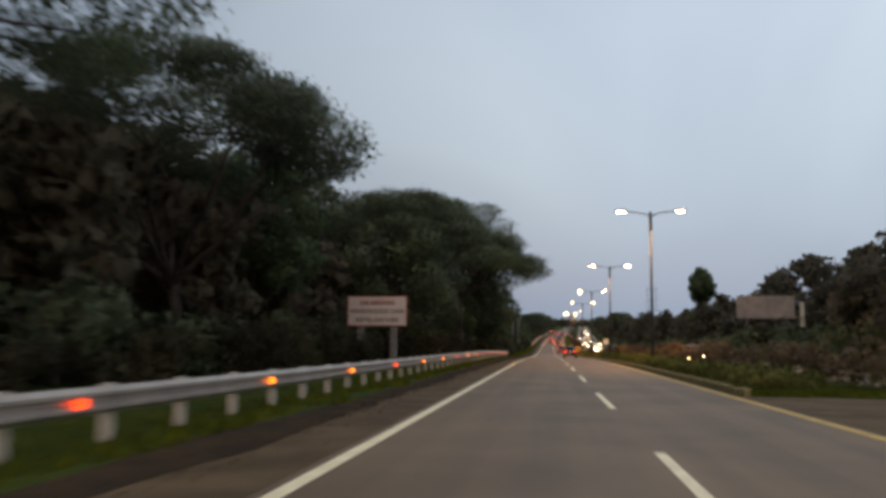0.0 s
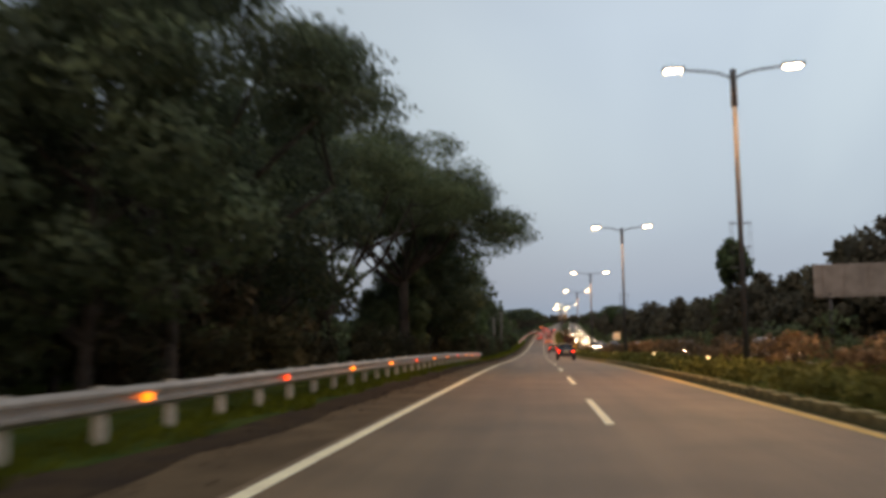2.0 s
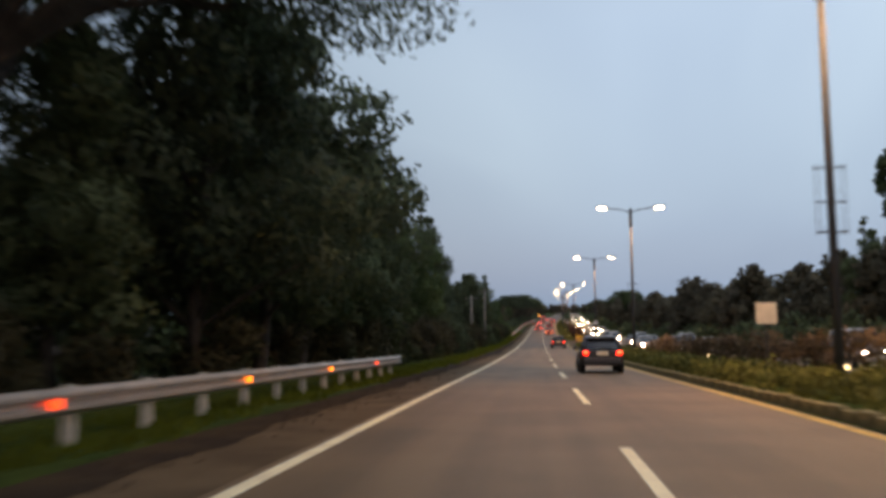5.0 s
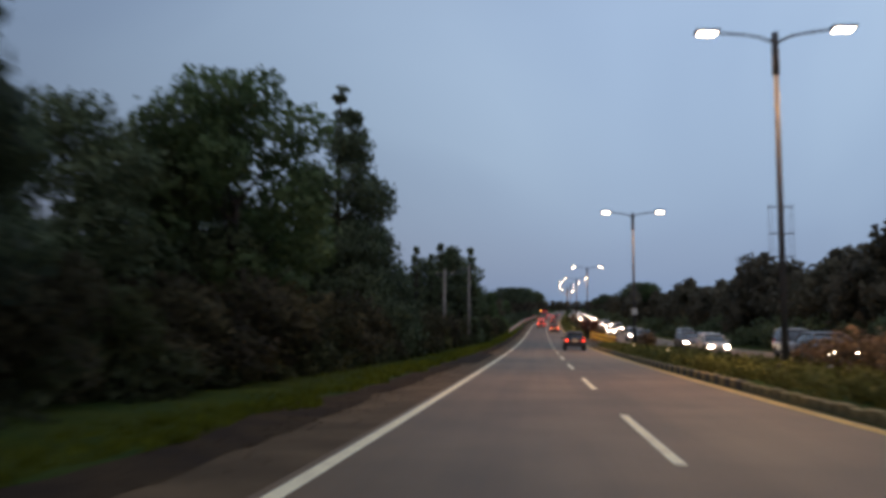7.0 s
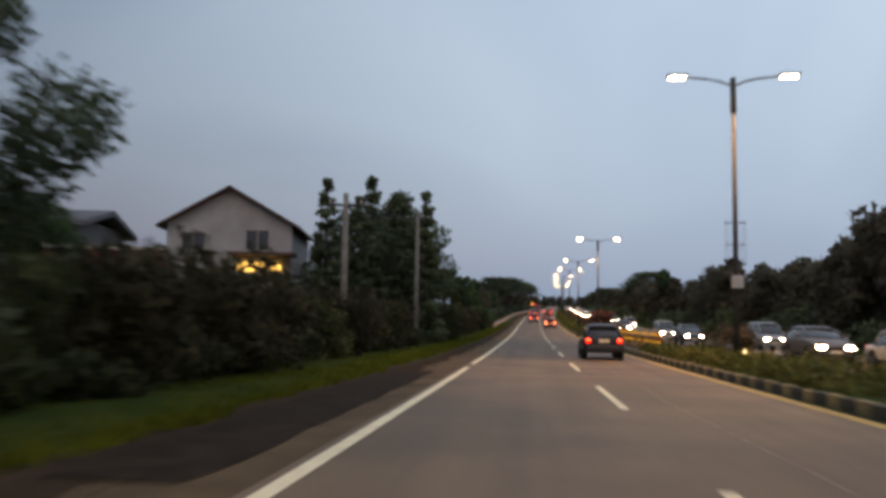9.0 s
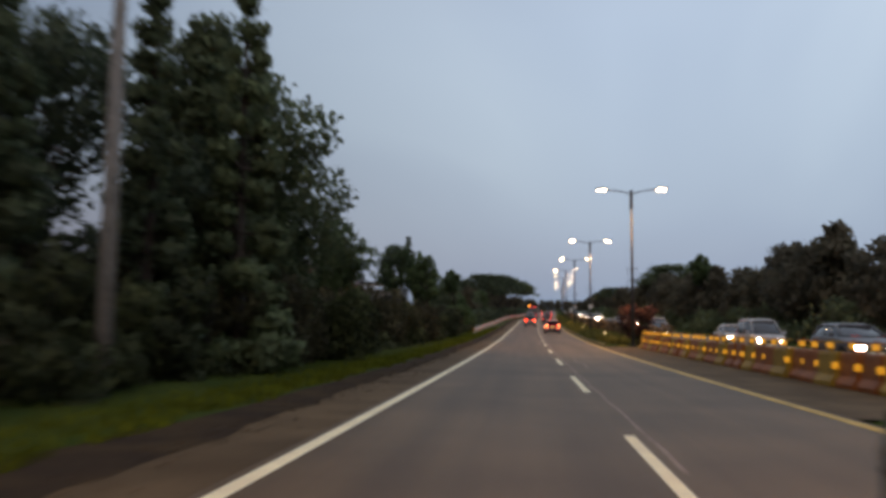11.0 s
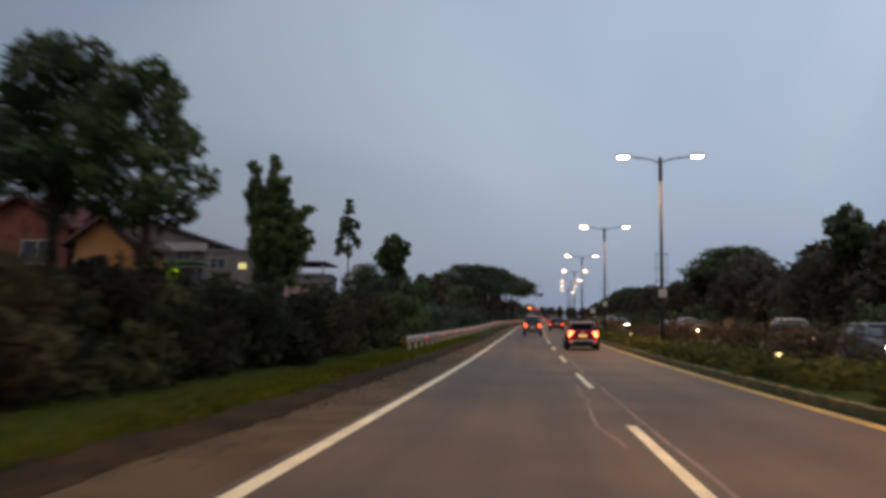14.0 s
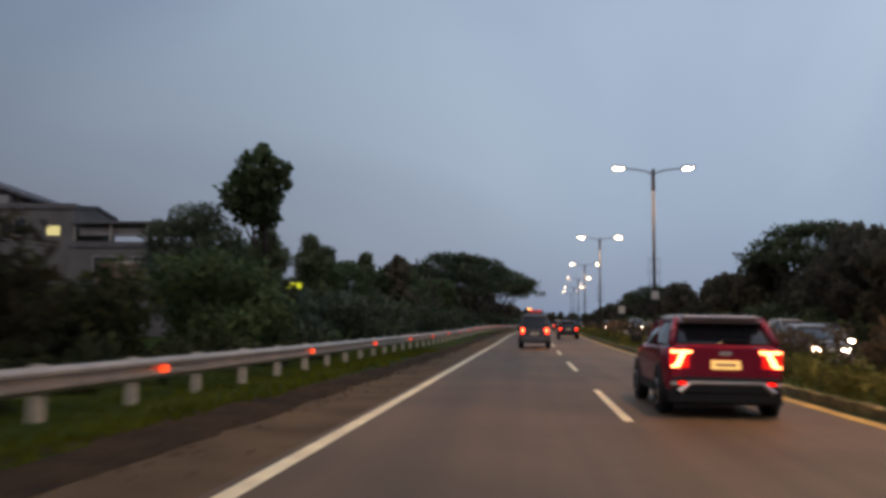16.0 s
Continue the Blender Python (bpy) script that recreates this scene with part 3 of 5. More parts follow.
RAIN_A = tree("rain_tree", "huge spreading rain tree with a wide dark canopy", "spreading", 15, 8.5, 5.2, 11, LEAF_DARK, 60000, 0.105)
RAIN_B = tree("rain_tree", "huge spreading rain tree with a feathery dark canopy", "spreading", 16, 8.6, 6.0, 23, LEAF_DARK, 60000, 0.105)
RAIN_C = tree("rain_tree", "tall umbrella-shaped rain tree with radiating bare limbs", "umbrella", 17.3, 8.1, 7.0, 29, LEAF_DARK, 76000, 0.105)
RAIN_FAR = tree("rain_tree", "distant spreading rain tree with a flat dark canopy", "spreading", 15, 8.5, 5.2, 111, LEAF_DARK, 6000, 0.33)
BROAD_A = tree("broadleaf_tree", "dense dark broadleaf tree in the roadside woods", "round", 10, 4.2, 2.0, 31, LEAF_DARK, 11500, 0.152)
BROAD_B = tree("broadleaf_tree", "leafy green broadleaf tree in the roadside woods", "round", 9, 3.6, 2.2, 37, LEAF_MID, 11000, 0.140)
BROAD_C = tree("broadleaf_tree", "tall uneven broadleaf tree in the roadside woods", "tall", 11, 3.4, 1.6, 41, LEAF_DARK, 11500, 0.150)
# crowns in the haze-pale leaf colour
FAR_A = tree("broadleaf_tree", "distant dark broadleaf tree in the woods", "round", 10, 4.2, 1.2, 131, LEAF_HAZE, 1350, 0.5)
FAR_B = tree("broadleaf_tree", "distant broadleaf tree in the woods, leaves haze-paled", "round", 9, 3.9, 1.0, 137, LEAF_HAZE, 1300, 0.5)
FAR_C = tree("broadleaf_tree", "distant tall uneven tree in the woods", "tall", 11, 3.4, 1.0, 141, LEAF_HAZE, 1350, 0.48)
TWIN = tree("garden_tree", "leafy green garden tree above the hedge", "round", 8.3, 2.15, 4.1, 151, LEAF_MID, 6000, 0.13)
TWIN_B = tree("garden_tree", "slim leafy garden tree beside a fuller one", "round", 7.6, 1.6, 3.5, 157, LEAF_MID, 3800, 0.125)
STACK = tree("columnar_pine", "tall thin pine with sparse drooping whorls", "whorl", 15.2, 1.6, 9, 163, LEAF_DARK, 2600, 0.2)
PLUME = tree("bamboo_plume", "tall feathery bamboo plume above the hedge", "plume", 11.9, 1.7, 0.5, 161, LEAF_MID, 17000, 0.17)
CONIFER = tree("conifer_tree", "tall narrow conifer with ragged branches", "conifer", 12, 3.0, 1.2, 51, LEAF_DARK, 42000, 0.10)
CYPRESS = tree("cypress_tree", "slender dark cypress beside the hedge", "conifer", 11, 1.5, 0.6, 57, LEAF_DARK, 6000, 0.18)
BAMBOO = tree("bamboo_clump", "feathery drooping bamboo clump above the hedge", "fan", 11.6, 3.9, 0.5, 61, LEAF_MID, 24000, 0.17)
SMALL = tree("small_tree", "small round-topped tree on a thin trunk", "round", 6, 1.05, 3.7, 71, LEAF_MID, 2200, 0.13)
SHRUB_A = shrub("shrub", "dark overgrown roadside shrub", 1.9, 3.0, 81, LEAF_HEDGE, 1950, 0.165)
SHRUB_B = shrub("shrub", "tangled green roadside shrub", 1.7, 2.7, 83, LEAF_HEDGE_GREEN, 1950, 0.16)
SHRUB_C = shrub("shrub", "dry olive-brown roadside shrub", 1.6, 2.4, 87, LEAF_HEDGE, 1900, 0.155)


def leaf_stuff(name, label, category, spots, count, leaf, mat, seed):
    """One mass of leaves; spots: (s, lat, height, radius) of its clumps."""
    base = at(60, 0)
    clumps = [(at(s, lat, h) - base, (r, r, r * 0.75)) for s, lat, h, r in spots]
    ob = tagged(new(name, leaf_mesh(name, clumps, count, leaf, mat, seed)), label, category, "", "stuff")
    ob.location = base
    return ob


BUSH = shrub("bush", "big rounded green bush behind the guardrail", 1.85, 3.3, 99, LEAF_MID, 5200, 0.13)
plant(BUSH, 186.8, -5.9, 1.0, 15)
SHRUB_BACK = shrub("shrub", "dark shrub in the back of the hedge", 1.9, 3.0, 95, LEAF_HEDGE, 1100, 0.24)
rnd = random.Random(5)


def turn():
    return rnd.uniform(0, 360)


# giant trees over the first guardrail
for proto, s, lat, sc, a in ((RAIN_A, -24, -11.0, 0.85, 0), (RAIN_B, -12.5, -10.0, 0.70, 40), (RAIN_A, 6.3, -6.8, 0.72, 120), (BROAD_A, 2.6, -6.4, 0.86, 250), (BROAD_A, 13.8, -7.9, 1.15, 80), (BROAD_A, 1.5, -10.8, 1.05, 20), (BROAD_B, -6, -10.4, 1.08, 120), (RAIN_B, 23.5, -8.0, 0.82, 200),
                             (RAIN_A, 37.9, -15.6, 1.12, 260), (RAIN_C, 37.4, -7.15, 1.0, 310), (BROAD_A, 47.5, -6.4, 1.22, 200), (BROAD_A, 43.5, -6.4, 1.1, 110), (BROAD_C, 40, -7.6, 0.8, 20), (BROAD_C, 51.5, -6.4, 1.0, 150), (BROAD_A, 56, -6.3, 1.05, 300), (BROAD_C, 60, -6.6, 1.02, 30)):
    plant(proto, s, lat, sc, a)
# woods behind them
for s in range(-44, 17, 4):
    plant(rnd.choice((FAR_A, FAR_C, FAR_A)), s + rnd.uniform(-1, 1), -14.5 + rnd.uniform(-1.5, 1.5), rnd.uniform(0.85, 1.1), turn())
    plant(rnd.choice((FAR_A, FAR_C)), s + 2 + rnd.uniform(-1, 1), -20 + rnd.uniform(-2, 2), rnd.uniform(1.0, 1.25), turn())
for s in range(-42, 30, 6):
    plant(rnd.choice((FAR_A, FAR_C)), s + rnd.uniform(-1, 1), -9.5 + rnd.uniform(-1, 1), rnd.uniform(0.5, 0.68), turn())
for s in range(-38, 54, 3):
    plant(rnd.choice((SHRUB_A, SHRUB_A, SHRUB_C)), s + rnd.uniform(-1, 1), -6.4 + rnd.uniform(-0.8, 0.6), rnd.uniform(0.45, 0.75), turn())
for s, lat, sc in ((39.5, -9.4, 0.48), (42, -11.0, 0.55), (44, -8.6, 0.8), (47, -11.5, 0.65), (49, -7.8, 0.9), (52, -10, 0.95)):
    plant(rnd.choice((BROAD_A, BROAD_C)), s, lat, sc, turn())
# trees close to the verge between the rails
for proto, s, lat, sc in ((BROAD_B, 53.5, -7.0, 0.95), (BROAD_A, 57, -7.6, 1.0), (BROAD_B, 61, -8.6, 0.82), (BROAD_C, 64.5, -8.5, 0.6), (BROAD_B, 71.2, -6.6, 1.0), (BROAD_A, 71.5, -8.9, 0.80), (BROAD_C, 70.8, -8.6, 0.68), (BROAD_A, 68, -9.5, 0.72), (BROAD_B, 75.5, -8.4, 0.66), (BROAD_A, 79, -8.8, 0.5), (CONIFER, 84, -7.5, 1.12), (BROAD_C, 81.5, -8.2, 0.62),
                          (BROAD_A, 88.3, -8.4, 0.80), (BROAD_B, 92.3, -9.0, 0.45), (BROAD_A, 86, -12, 0.8),
                          (CYPRESS, 122, -5.0, 0.92), (CYPRESS, 119.5, -6, 0.8), (CYPRESS, 116.5, -7.4, 0.90), (CYPRESS, 118, -8.5, 0.82), (CYPRESS, 123.5, -7, 0.8), (CYPRESS, 114.5, -9.4, 0.85),
                          (BROAD_A, 127.0, -7.5, 1.0), (BROAD_C, 124.5, -7.4, 1.0), (BROAD_A, 121, -9.4, 0.9), (TWIN, 158.2, -8.35, 0.94), (TWIN_B, 157.4, -5.85, 0.90), (BROAD_C, 132.5, -9.0, 0.8), (BROAD_A, 130, -9.5, 0.8),
                          (SMALL, 193.5, -8.2, 1.33), (STACK, 219, -19.2, 1.0), (CONIFER, 145.6, -13.3, 0.70), (BROAD_C, 145.2, -13.6, 0.66), (BROAD_A, 141, -12.2, 0.6)):
    plant(proto, s, lat, sc, turn())
plant(BAMBOO, 145.4, -9.8, 0.92, 0)
plant(PLUME, 171, -8.7, 1.0, 0)
for s, lat, sc in ((179.6, -7.0, 0.95), (181.4, -8.0, 0.95), (183.0, -7.4, 0.85), (183.8, -9.6, 0.8), (190.5, -7.4, 1.0), (192.5, -8.4, 1.1)):
    plant(rnd.choice((SHRUB_A, SHRUB_B)), s, lat, sc, turn())
s = 54.0
while s < 182:
    lat = -5.6 + rnd.uniform(-0.6, 0.5) - (1.5 if s > 172 else 0)
    tall = 1.15 if 128 < s < 142 else 1.2 if 146 < s < 152.5 else 0.98 if 152.5 < s < 163 else 0.75 if 163 < s < 172 else 0.92 if s > 149 else 1.0
    plant(rnd.choice((SHRUB_A, SHRUB_B, SHRUB_C)), s, lat, rnd.uniform(0.72, 1.0) * tall, turn())
    plant(SHRUB_BACK, s + 0.9, lat - 2.2, rnd.uniform(0.8, 1.0) * tall, turn())
    s += 1.7
leaf_stuff("undergrowth", "dense dark undergrowth under the roadside trees", "undergrowth",
           [(rnd.uniform(-46, 22), rnd.uniform(-17, -7.5), rnd.uniform(0.3, 2.2), rnd.uniform(0.7, 1.2)) for _ in range(330)] +
           [(rnd.uniform(22, 60), rnd.uniform(-11, -6.6), rnd.uniform(0.3, 1.4), rnd.uniform(0.5, 0.9)) for _ in range(110)], 42000, 0.2, LEAF_DARK, 301)
leaf_stuff("hedge_foot", "weedy overgrown foot of the roadside hedge", "undergrowth",
           [(rnd.uniform(53, 192), rnd.uniform(-6.2, -4.4), rnd.uniform(0.05, 0.7), rnd.uniform(0.35, 0.65)) for _ in range(420)], 36000, 0.12, LEAF_HEDGE_GREEN, 302)
leaf_stuff("far_hedge", "overgrown bank of shrubs behind the second guardrail", "undergrowth",
           [(rnd.uniform(190, 420), -6.8 + rnd.uniform(-3, 1.6), rnd.uniform(0.3, 2.2), rnd.uniform(0.8, 1.3)) for _ in range(330)], 34000, 0.22, LEAF_DARK, 303)
# trees along the second rail and in the distance
for s, lat, sc in ((193, -10.2, 0.56), (197.5, -9.4, 0.5), (200, -11.6, 0.58), (203, -9.3, 0.54), (206, -10, 0.55), (209, -9.2, 0.56), (212, -11.4, 0.58), (218, -10.5, 0.6), (224, -11, 0.62), (231, -10, 0.64), (238, -11, 0.66), (245, -10.5, 0.68), (250, -9.5, 0.72)):
    plant(rnd.choice((BROAD_A, BROAD_B, BROAD_C)), s, lat, sc, turn())
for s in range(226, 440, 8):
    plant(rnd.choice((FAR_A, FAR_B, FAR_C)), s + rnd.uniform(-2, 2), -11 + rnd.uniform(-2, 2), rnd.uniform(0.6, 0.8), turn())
for proto, s, lat, sc in ((RAIN_FAR, 258, -10, 0.72), (RAIN_FAR, 268, -7, 0.74), (RAIN_FAR, 279, -3.5, 0.68), (RAIN_FAR, 292, -6, 0.78), (RAIN_FAR, 318, -9, 0.8)):
    plant(proto, s, lat, sc, turn())
# the far side of the opposite carriageway
s = -14.0
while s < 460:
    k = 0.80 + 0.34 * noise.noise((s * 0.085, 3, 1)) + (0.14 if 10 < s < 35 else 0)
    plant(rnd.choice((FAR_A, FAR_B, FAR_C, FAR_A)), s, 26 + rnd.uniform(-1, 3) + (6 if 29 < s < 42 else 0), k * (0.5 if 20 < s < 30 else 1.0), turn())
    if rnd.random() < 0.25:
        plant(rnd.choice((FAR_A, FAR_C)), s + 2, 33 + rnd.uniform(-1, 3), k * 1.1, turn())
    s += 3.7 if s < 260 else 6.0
leaf_stuff("far_undergrowth", "dark brushy bank beyond the opposite carriageway", "undergrowth",
           [(rnd.uniform(-14, 420), rnd.uniform(22.2, 25.5), rnd.uniform(0.2, 2.6), rnd.uniform(0.9, 1.5)) for _ in range(420)], 36000, 0.25, LEAF_DARK, 304)
plant(SMALL, 68, 25.6, 2.28, 20)
plant(SMALL, 192, 24.8, 1.65, 60)
plant(RAIN_FAR, 236, 30, 0.78, 20)
plant(RAIN_FAR, 305, 24, 0.62, 80)
plant(CONIFER, 77, 27, 0.85, 0)
LEAF_PINK = material("leaves_pinkish", (0.17, 0.085, 0.075), 0.7, 0.35, 0.4, 6, 0, spec=0.1, random_tint=0.3, trans=0.4)
plant(shrub("ornamental_shrub", "tall pinkish-leaved ornamental shrub on the median", 1.25, 3.7, 203, LEAF_PINK, 2600, 0.11), 151.3, 10.0, 1.0, 30)
plant(FAR_A, 46, 33, 1.25, 30)
plant(FAR_C, 50, 30, 1.0, 80)
for s in range(440, 640, 14):
    for lat in (-14, 30):
        plant(rnd.choice((FAR_A, FAR_C)), s + rnd.uniform(-3, 3), lat + rnd.uniform(-6, 6), 0.85, turn())
for s in range(600, 640, 20):
    for lat in (-4, 3, 10, 17, 24):
        plant(rnd.choice((FAR_A, FAR_C)), s + rnd.uniform(-3, 3), lat + rnd.uniform(-2, 2), 0.9, turn())


# the median's plants and the verges' grass
def median_spots(n, lat0, lat1, h0, h1, r0, r1, first=-45):
    out = []
    while len(out) < n:
        s = rnd.uniform(-45, 330) if rnd.random() < 0.4 else rnd.uniform(-45, 200)
        if 114 < s < 150 or s < max(first, -14):
            continue
        out.append((s, rnd.uniform(lat0, lat1), rnd.uniform(h0, h1), rnd.uniform(r0, r1)))
    return out


leaf_stuff("ground_cover", "low bright green ground cover along the median kerb", "ground cover", median_spots(1300, 7.65, 9.3, 0.22, 0.50, 0.28, 0.45), 62000, 0.09, MEDIAN_GREEN, 305)
leaf_stuff("median_grass", "rough grass and weeds on the median", "grass", median_spots(900, 9.0, 12.0, 0.15, 0.35, 0.35, 0.6), 40000, 0.1, MEDIAN_GREEN, 306)
leaf_stuff("median_hedge", "reddish-brown dry hedge along the median", "hedge", [c for c in median_spots(480, 10.7, 12.0, 0.5, 1.3, 0.4, 0.65) if not 76 < c[0] < 108], 36000, 0.11, LEAF_BROWN, 307)


def grass(name, label, s0, s1, lat0, lat1, count, seed):
    rng = np.random.default_rng(seed)
    base = at(s0, 0)
    n = count
    vs, fs = [], []
    for i in range(n):
        s = rng.uniform(s0, s1)
        lat = rng.uniform(lat0, lat1 + 0.5 * noise.noise((s * 0.5, 4, 1)))
        p = at(s, lat, 0.02) - base
        a, hh, w = rng.uniform(0, 6.28), rng.uniform(0.07, 0.2), rng.uniform(0.02, 0.045)
        d = Vector((math.cos(a) * w, math.sin(a) * w, 0))
        lean = Vector((rng.normal() * 0.05, rng.normal() * 0.05, hh))
        vs += [p - d, p + d, p + lean]
        fs.append((3 * i, 3 * i + 1, 3 * i + 2))
    me = bpy.data.meshes.new(name)
    me.from_pydata(vs, [], fs)
    me.materials.append(GRASS)
    ob = tagged(new(name, me), label, "grass", "", "stuff")
    ob.location = base


grass("median_lawn", "short dull green grass on the sloping median", -15, 62, 7.5, 11.2, 50000, 3)
grass("verge_grass", "short rough green grass under the guardrail", -34, 54, -4.8, -2.2, 34000, 1)
grass("verge_grass", "mown green grass strip between hedge and dirt", 54, 200, -4.8, -2.2, 58000, 2)


def gravel(s0, s1, count, seed):
    """Loose small stones on the dirt strip."""
    rng = np.random.default_rng(seed)
    base = at(s0, 0)
    vs, fs = [], []
    for i in range(count):
        s, lat = rng.uniform(s0, s1), -1.7 + 0.42 * rng.normal()
        p = at(s, min(max(lat, -2.6), -0.5), 0.006) - base
        r = rng.uniform(0.012, 0.035)
        for k in range(3):
            a = 2.094 * k + rng.uniform(-0.5, 0.5)
            vs.append(p + Vector((math.cos(a) * r, math.sin(a) * r, 0)))
        vs.append(p + Vector((0, 0, r * rng.uniform(0.7, 1.2))))
        b = 4 * i
        fs += [(b, b + 1, b + 3), (b + 1, b + 2, b + 3), (b + 2, b, b + 3)]
    me = bpy.data.meshes.new("gravel")
    me.from_pydata(vs, [], fs)
    me.materials.append(DIRT)
    ob = tagged(new("gravel", me), "loose brown gravel along the road edge", "gravel", "", "stuff")
    ob.location = base


gravel(-34, 200, 9000, 9)


# ---- kerb, median opening and barrier ----
kerb = thing("kerb", "black and yellow painted median kerb of concrete blocks", "kerb", kind="structure")
KERB_LAT = 7.42
kerb.location = at(-15, KERB_LAT)
KERB_YELLOW = material("kerb_yellow_paint", (0.30, 0.235, 0.13), 0.85, 0.4, 3, 30, 0.3, random_tint=0.3)
KERB_WORN = material("overgrown_kerb_concrete", (0.25, 0.21, 0.11), 0.9, 0.4, 3, 30, 0.3, random_tint=0.3)
BLOCK = 0.68
blocks = {}
for key, mat, top in (("yellow", KERB_YELLOW, 0.24), ("black", KERB_DARK, 0.23), ("worn", KERB_WORN, 0.22), ("low", KERB_WORN, 0.19)):
    blocks[key] = mesh_of(boxm(-0.09, 0.09, 0.008, BLOCK - 0.008, -0.1, top, bevel=0.025), "kerb_block")
    blocks[key].materials.append(mat)
kinv = Matrix.Translation(-at(-15, KERB_LAT))
for i in range(252):
    s = -15 + i * BLOCK / STEP
    ob = part("kerb_block", blocks[("worn", "low")[i % 2] if s < 70 else ("yellow", "black")[i % 2]], None, kerb)
    ob.matrix_basis = kinv @ place(s, KERB_LAT, 0, 0, 1, follow=True) @ pose(0, 0, rnd.uniform(-0.02, 0.01))
bm = bmesh.new()
for i in range(360):
    box(bm, -0.09, 0.09, 0.008, BLOCK - 0.008, -0.1, 0.18 - 0.02 * (i % 2))
    bm.verts.ensure_lookup_table()
    bmesh.ops.transform(bm, matrix=kinv @ place(149 + i * BLOCK / STEP, KERB_LAT, 0, 0, 1, follow=True), verts=bm.verts[-8:])
part("kerb_run", bm, KERB_WORN, kerb)["kind"] = "stuff"
strip("median_opening", -150, -15, [7.2, 9.8, 12.6], SHOULDER, hs=[0.004] * 3, label="paved crossing gap in the median", category="road")
strip("median_opening", 116, 149, [7.2, 9.8, 12.6], SHOULDER, hs=[0.004] * 3, label="paved crossing gap in the median", category="road")

ORANGE = material("orange_plastic", (0.36, 0.10, 0.02), 0.55, 0.25, 3, 30, 0.1, random_tint=0.2)
YELLOW = material("yellow_plastic", (0.40, 0.23, 0.03), 0.55, 0.25, 3, 30, 0.1, random_tint=0.2)
# reflector squares of the barriers, their shine given as emission
REFLECT_YELLOW_GLOW = glow("yellow_reflector_glow", (1.0, 0.50, 0.05), 0.32)


def barrier_proto(mat, label):
    t = thing("traffic_barrier", label, "barrier", "barriers across the median opening")
    bm = bmesh.new()
    rings = []
    for z, w in ((0.0, 0.27), (0.12, 0.27), (0.28, 0.17), (0.75, 0.12), (0.82, 0.10)):
        rings.append([bm.verts.new((x, y, z)) for x, y in ((-w, 0.03), (w, 0.03), (w, 1.17), (-w, 1.17))])
    for a, b in zip(rings, rings[1:]):
        for j in range(4):
            bm.faces.new((a[j], a[(j + 1) % 4], b[(j + 1) % 4], b[j]))
    bm.faces.new(rings[0][::-1])
    bm.faces.new(rings[-1])
    bmesh.ops.bevel(bm, geom=bm.edges[:], offset=0.015, segments=1, affect="EDGES")
    part("body", bm, mat, t)
    bm = bmesh.new()
    tube(bm, (0, 0.6, 0.8), (0, 0.6, 1.12), 0.03, 0.03, 8)
    part("post", bm, mat, t)
    bm = bmesh.new()
    tube(bm, (0, -0.02, 1.05), (0, 1.22, 1.05), 0.022, 0.022, 8)
    part("top_rail", bm, mat, t)
    part("marker_light", boxm(-0.22, -0.07, 0.0, 0.03, 0.42, 0.58, bevel=0.008), REFLECT_YELLOW_GLOW, t, "yellow square reflector with added glow")
    part("marker_light", boxm(-0.11, 0.04, 0.56, 0.59, 0.90, 1.04, bevel=0.008), REFLECT_YELLOW_GLOW, t, "yellow square reflector with added glow")
    return t


ba, bb = barrier_proto(ORANGE, "orange plastic road barrier with yellow markers"), barrier_proto(YELLOW, "yellow plastic road barrier with yellow markers")
for i in range(32):
    proto = (ba, bb)[(i % 3) == 1]
    plant(proto, 118 + i * 1.24 / STEP, 9.75 + rnd.uniform(-0.05, 0.05), 1.0, rnd.uniform(-3, 3), 0.004)

# returned headlight on the median discs is added as emission
REFLECTOR_GLOW = glow("pale_reflector_glow", (1.0, 0.82, 0.45), 3.0)


def median_reflector():
    t = thing("median_reflector", "short grey marker post with a bright pale reflector", "marker post", "marker posts along the median")
    bm = bmesh.new()
    tube(bm, (0, 0, -0.15), (0, 0, 0.62), 0.03, 0.025, 8)
    part("post", bm, POLE, t, smooth=True)
    bm = bmesh.new()
    tube(bm, (0, -0.045, 0.55), (0, -0.025, 0.55), 0.055, 0.05, 12)
    part("reflector", bm, REFLECTOR_GLOW, t, "round pale reflector with added glow")
    return t


marker = median_reflector()
for s, lat in ((2.9, 9.7), (16.6, 9.1), (29.5, 9.3), (42.5, 9.6), (55.4, 9.9), (73.1, 9.2), (88.0, 9.0), (101.0, 9.1), (163.0, 9.0), (190.0, 9.2)):
    plant(marker, s, lat, 1.0, 0, 0.1)

# worn tar lines on the asphalt
TAR = material("old_crack_filler", (0.30, 0.22, 0.17), 0.8, 0.3, 3, 30, 0.1)
for s0, s1, lat, w, amp in ((112, 172, 3.82, 0.03, 0.05), (128, 134, 4.3, 0.035, 0.25), (152, 160, 3.25, 0.03, 0.2), (84, 100, 4.6, 0.02, 0.1)):
    vs, fs = [], []
    n = int((s1 - s0) / 0.4)
    for i in range(n + 1):
        s = s0 + 0.4 * i
        c = lat + amp * noise.noise((s * 0.7, lat, 0))
        vs += [at(s, c - w, 0.004), at(s, c + w, 0.004)]
    fs = [(2 * i, 2 * i + 1, 2 * i + 3, 2 * i + 2) for i in range(n)]
    me = bpy.data.meshes.new("crack_seal")
    me.from_pydata(vs, [], fs)
    me.materials.append(TAR)
    new("crack_seal", me).parent = road
PATCH = material("fresh_asphalt", (0.038, 0.028, 0.020), 0.9, 0.3, 2, 50, 0.3, spec=0.05)
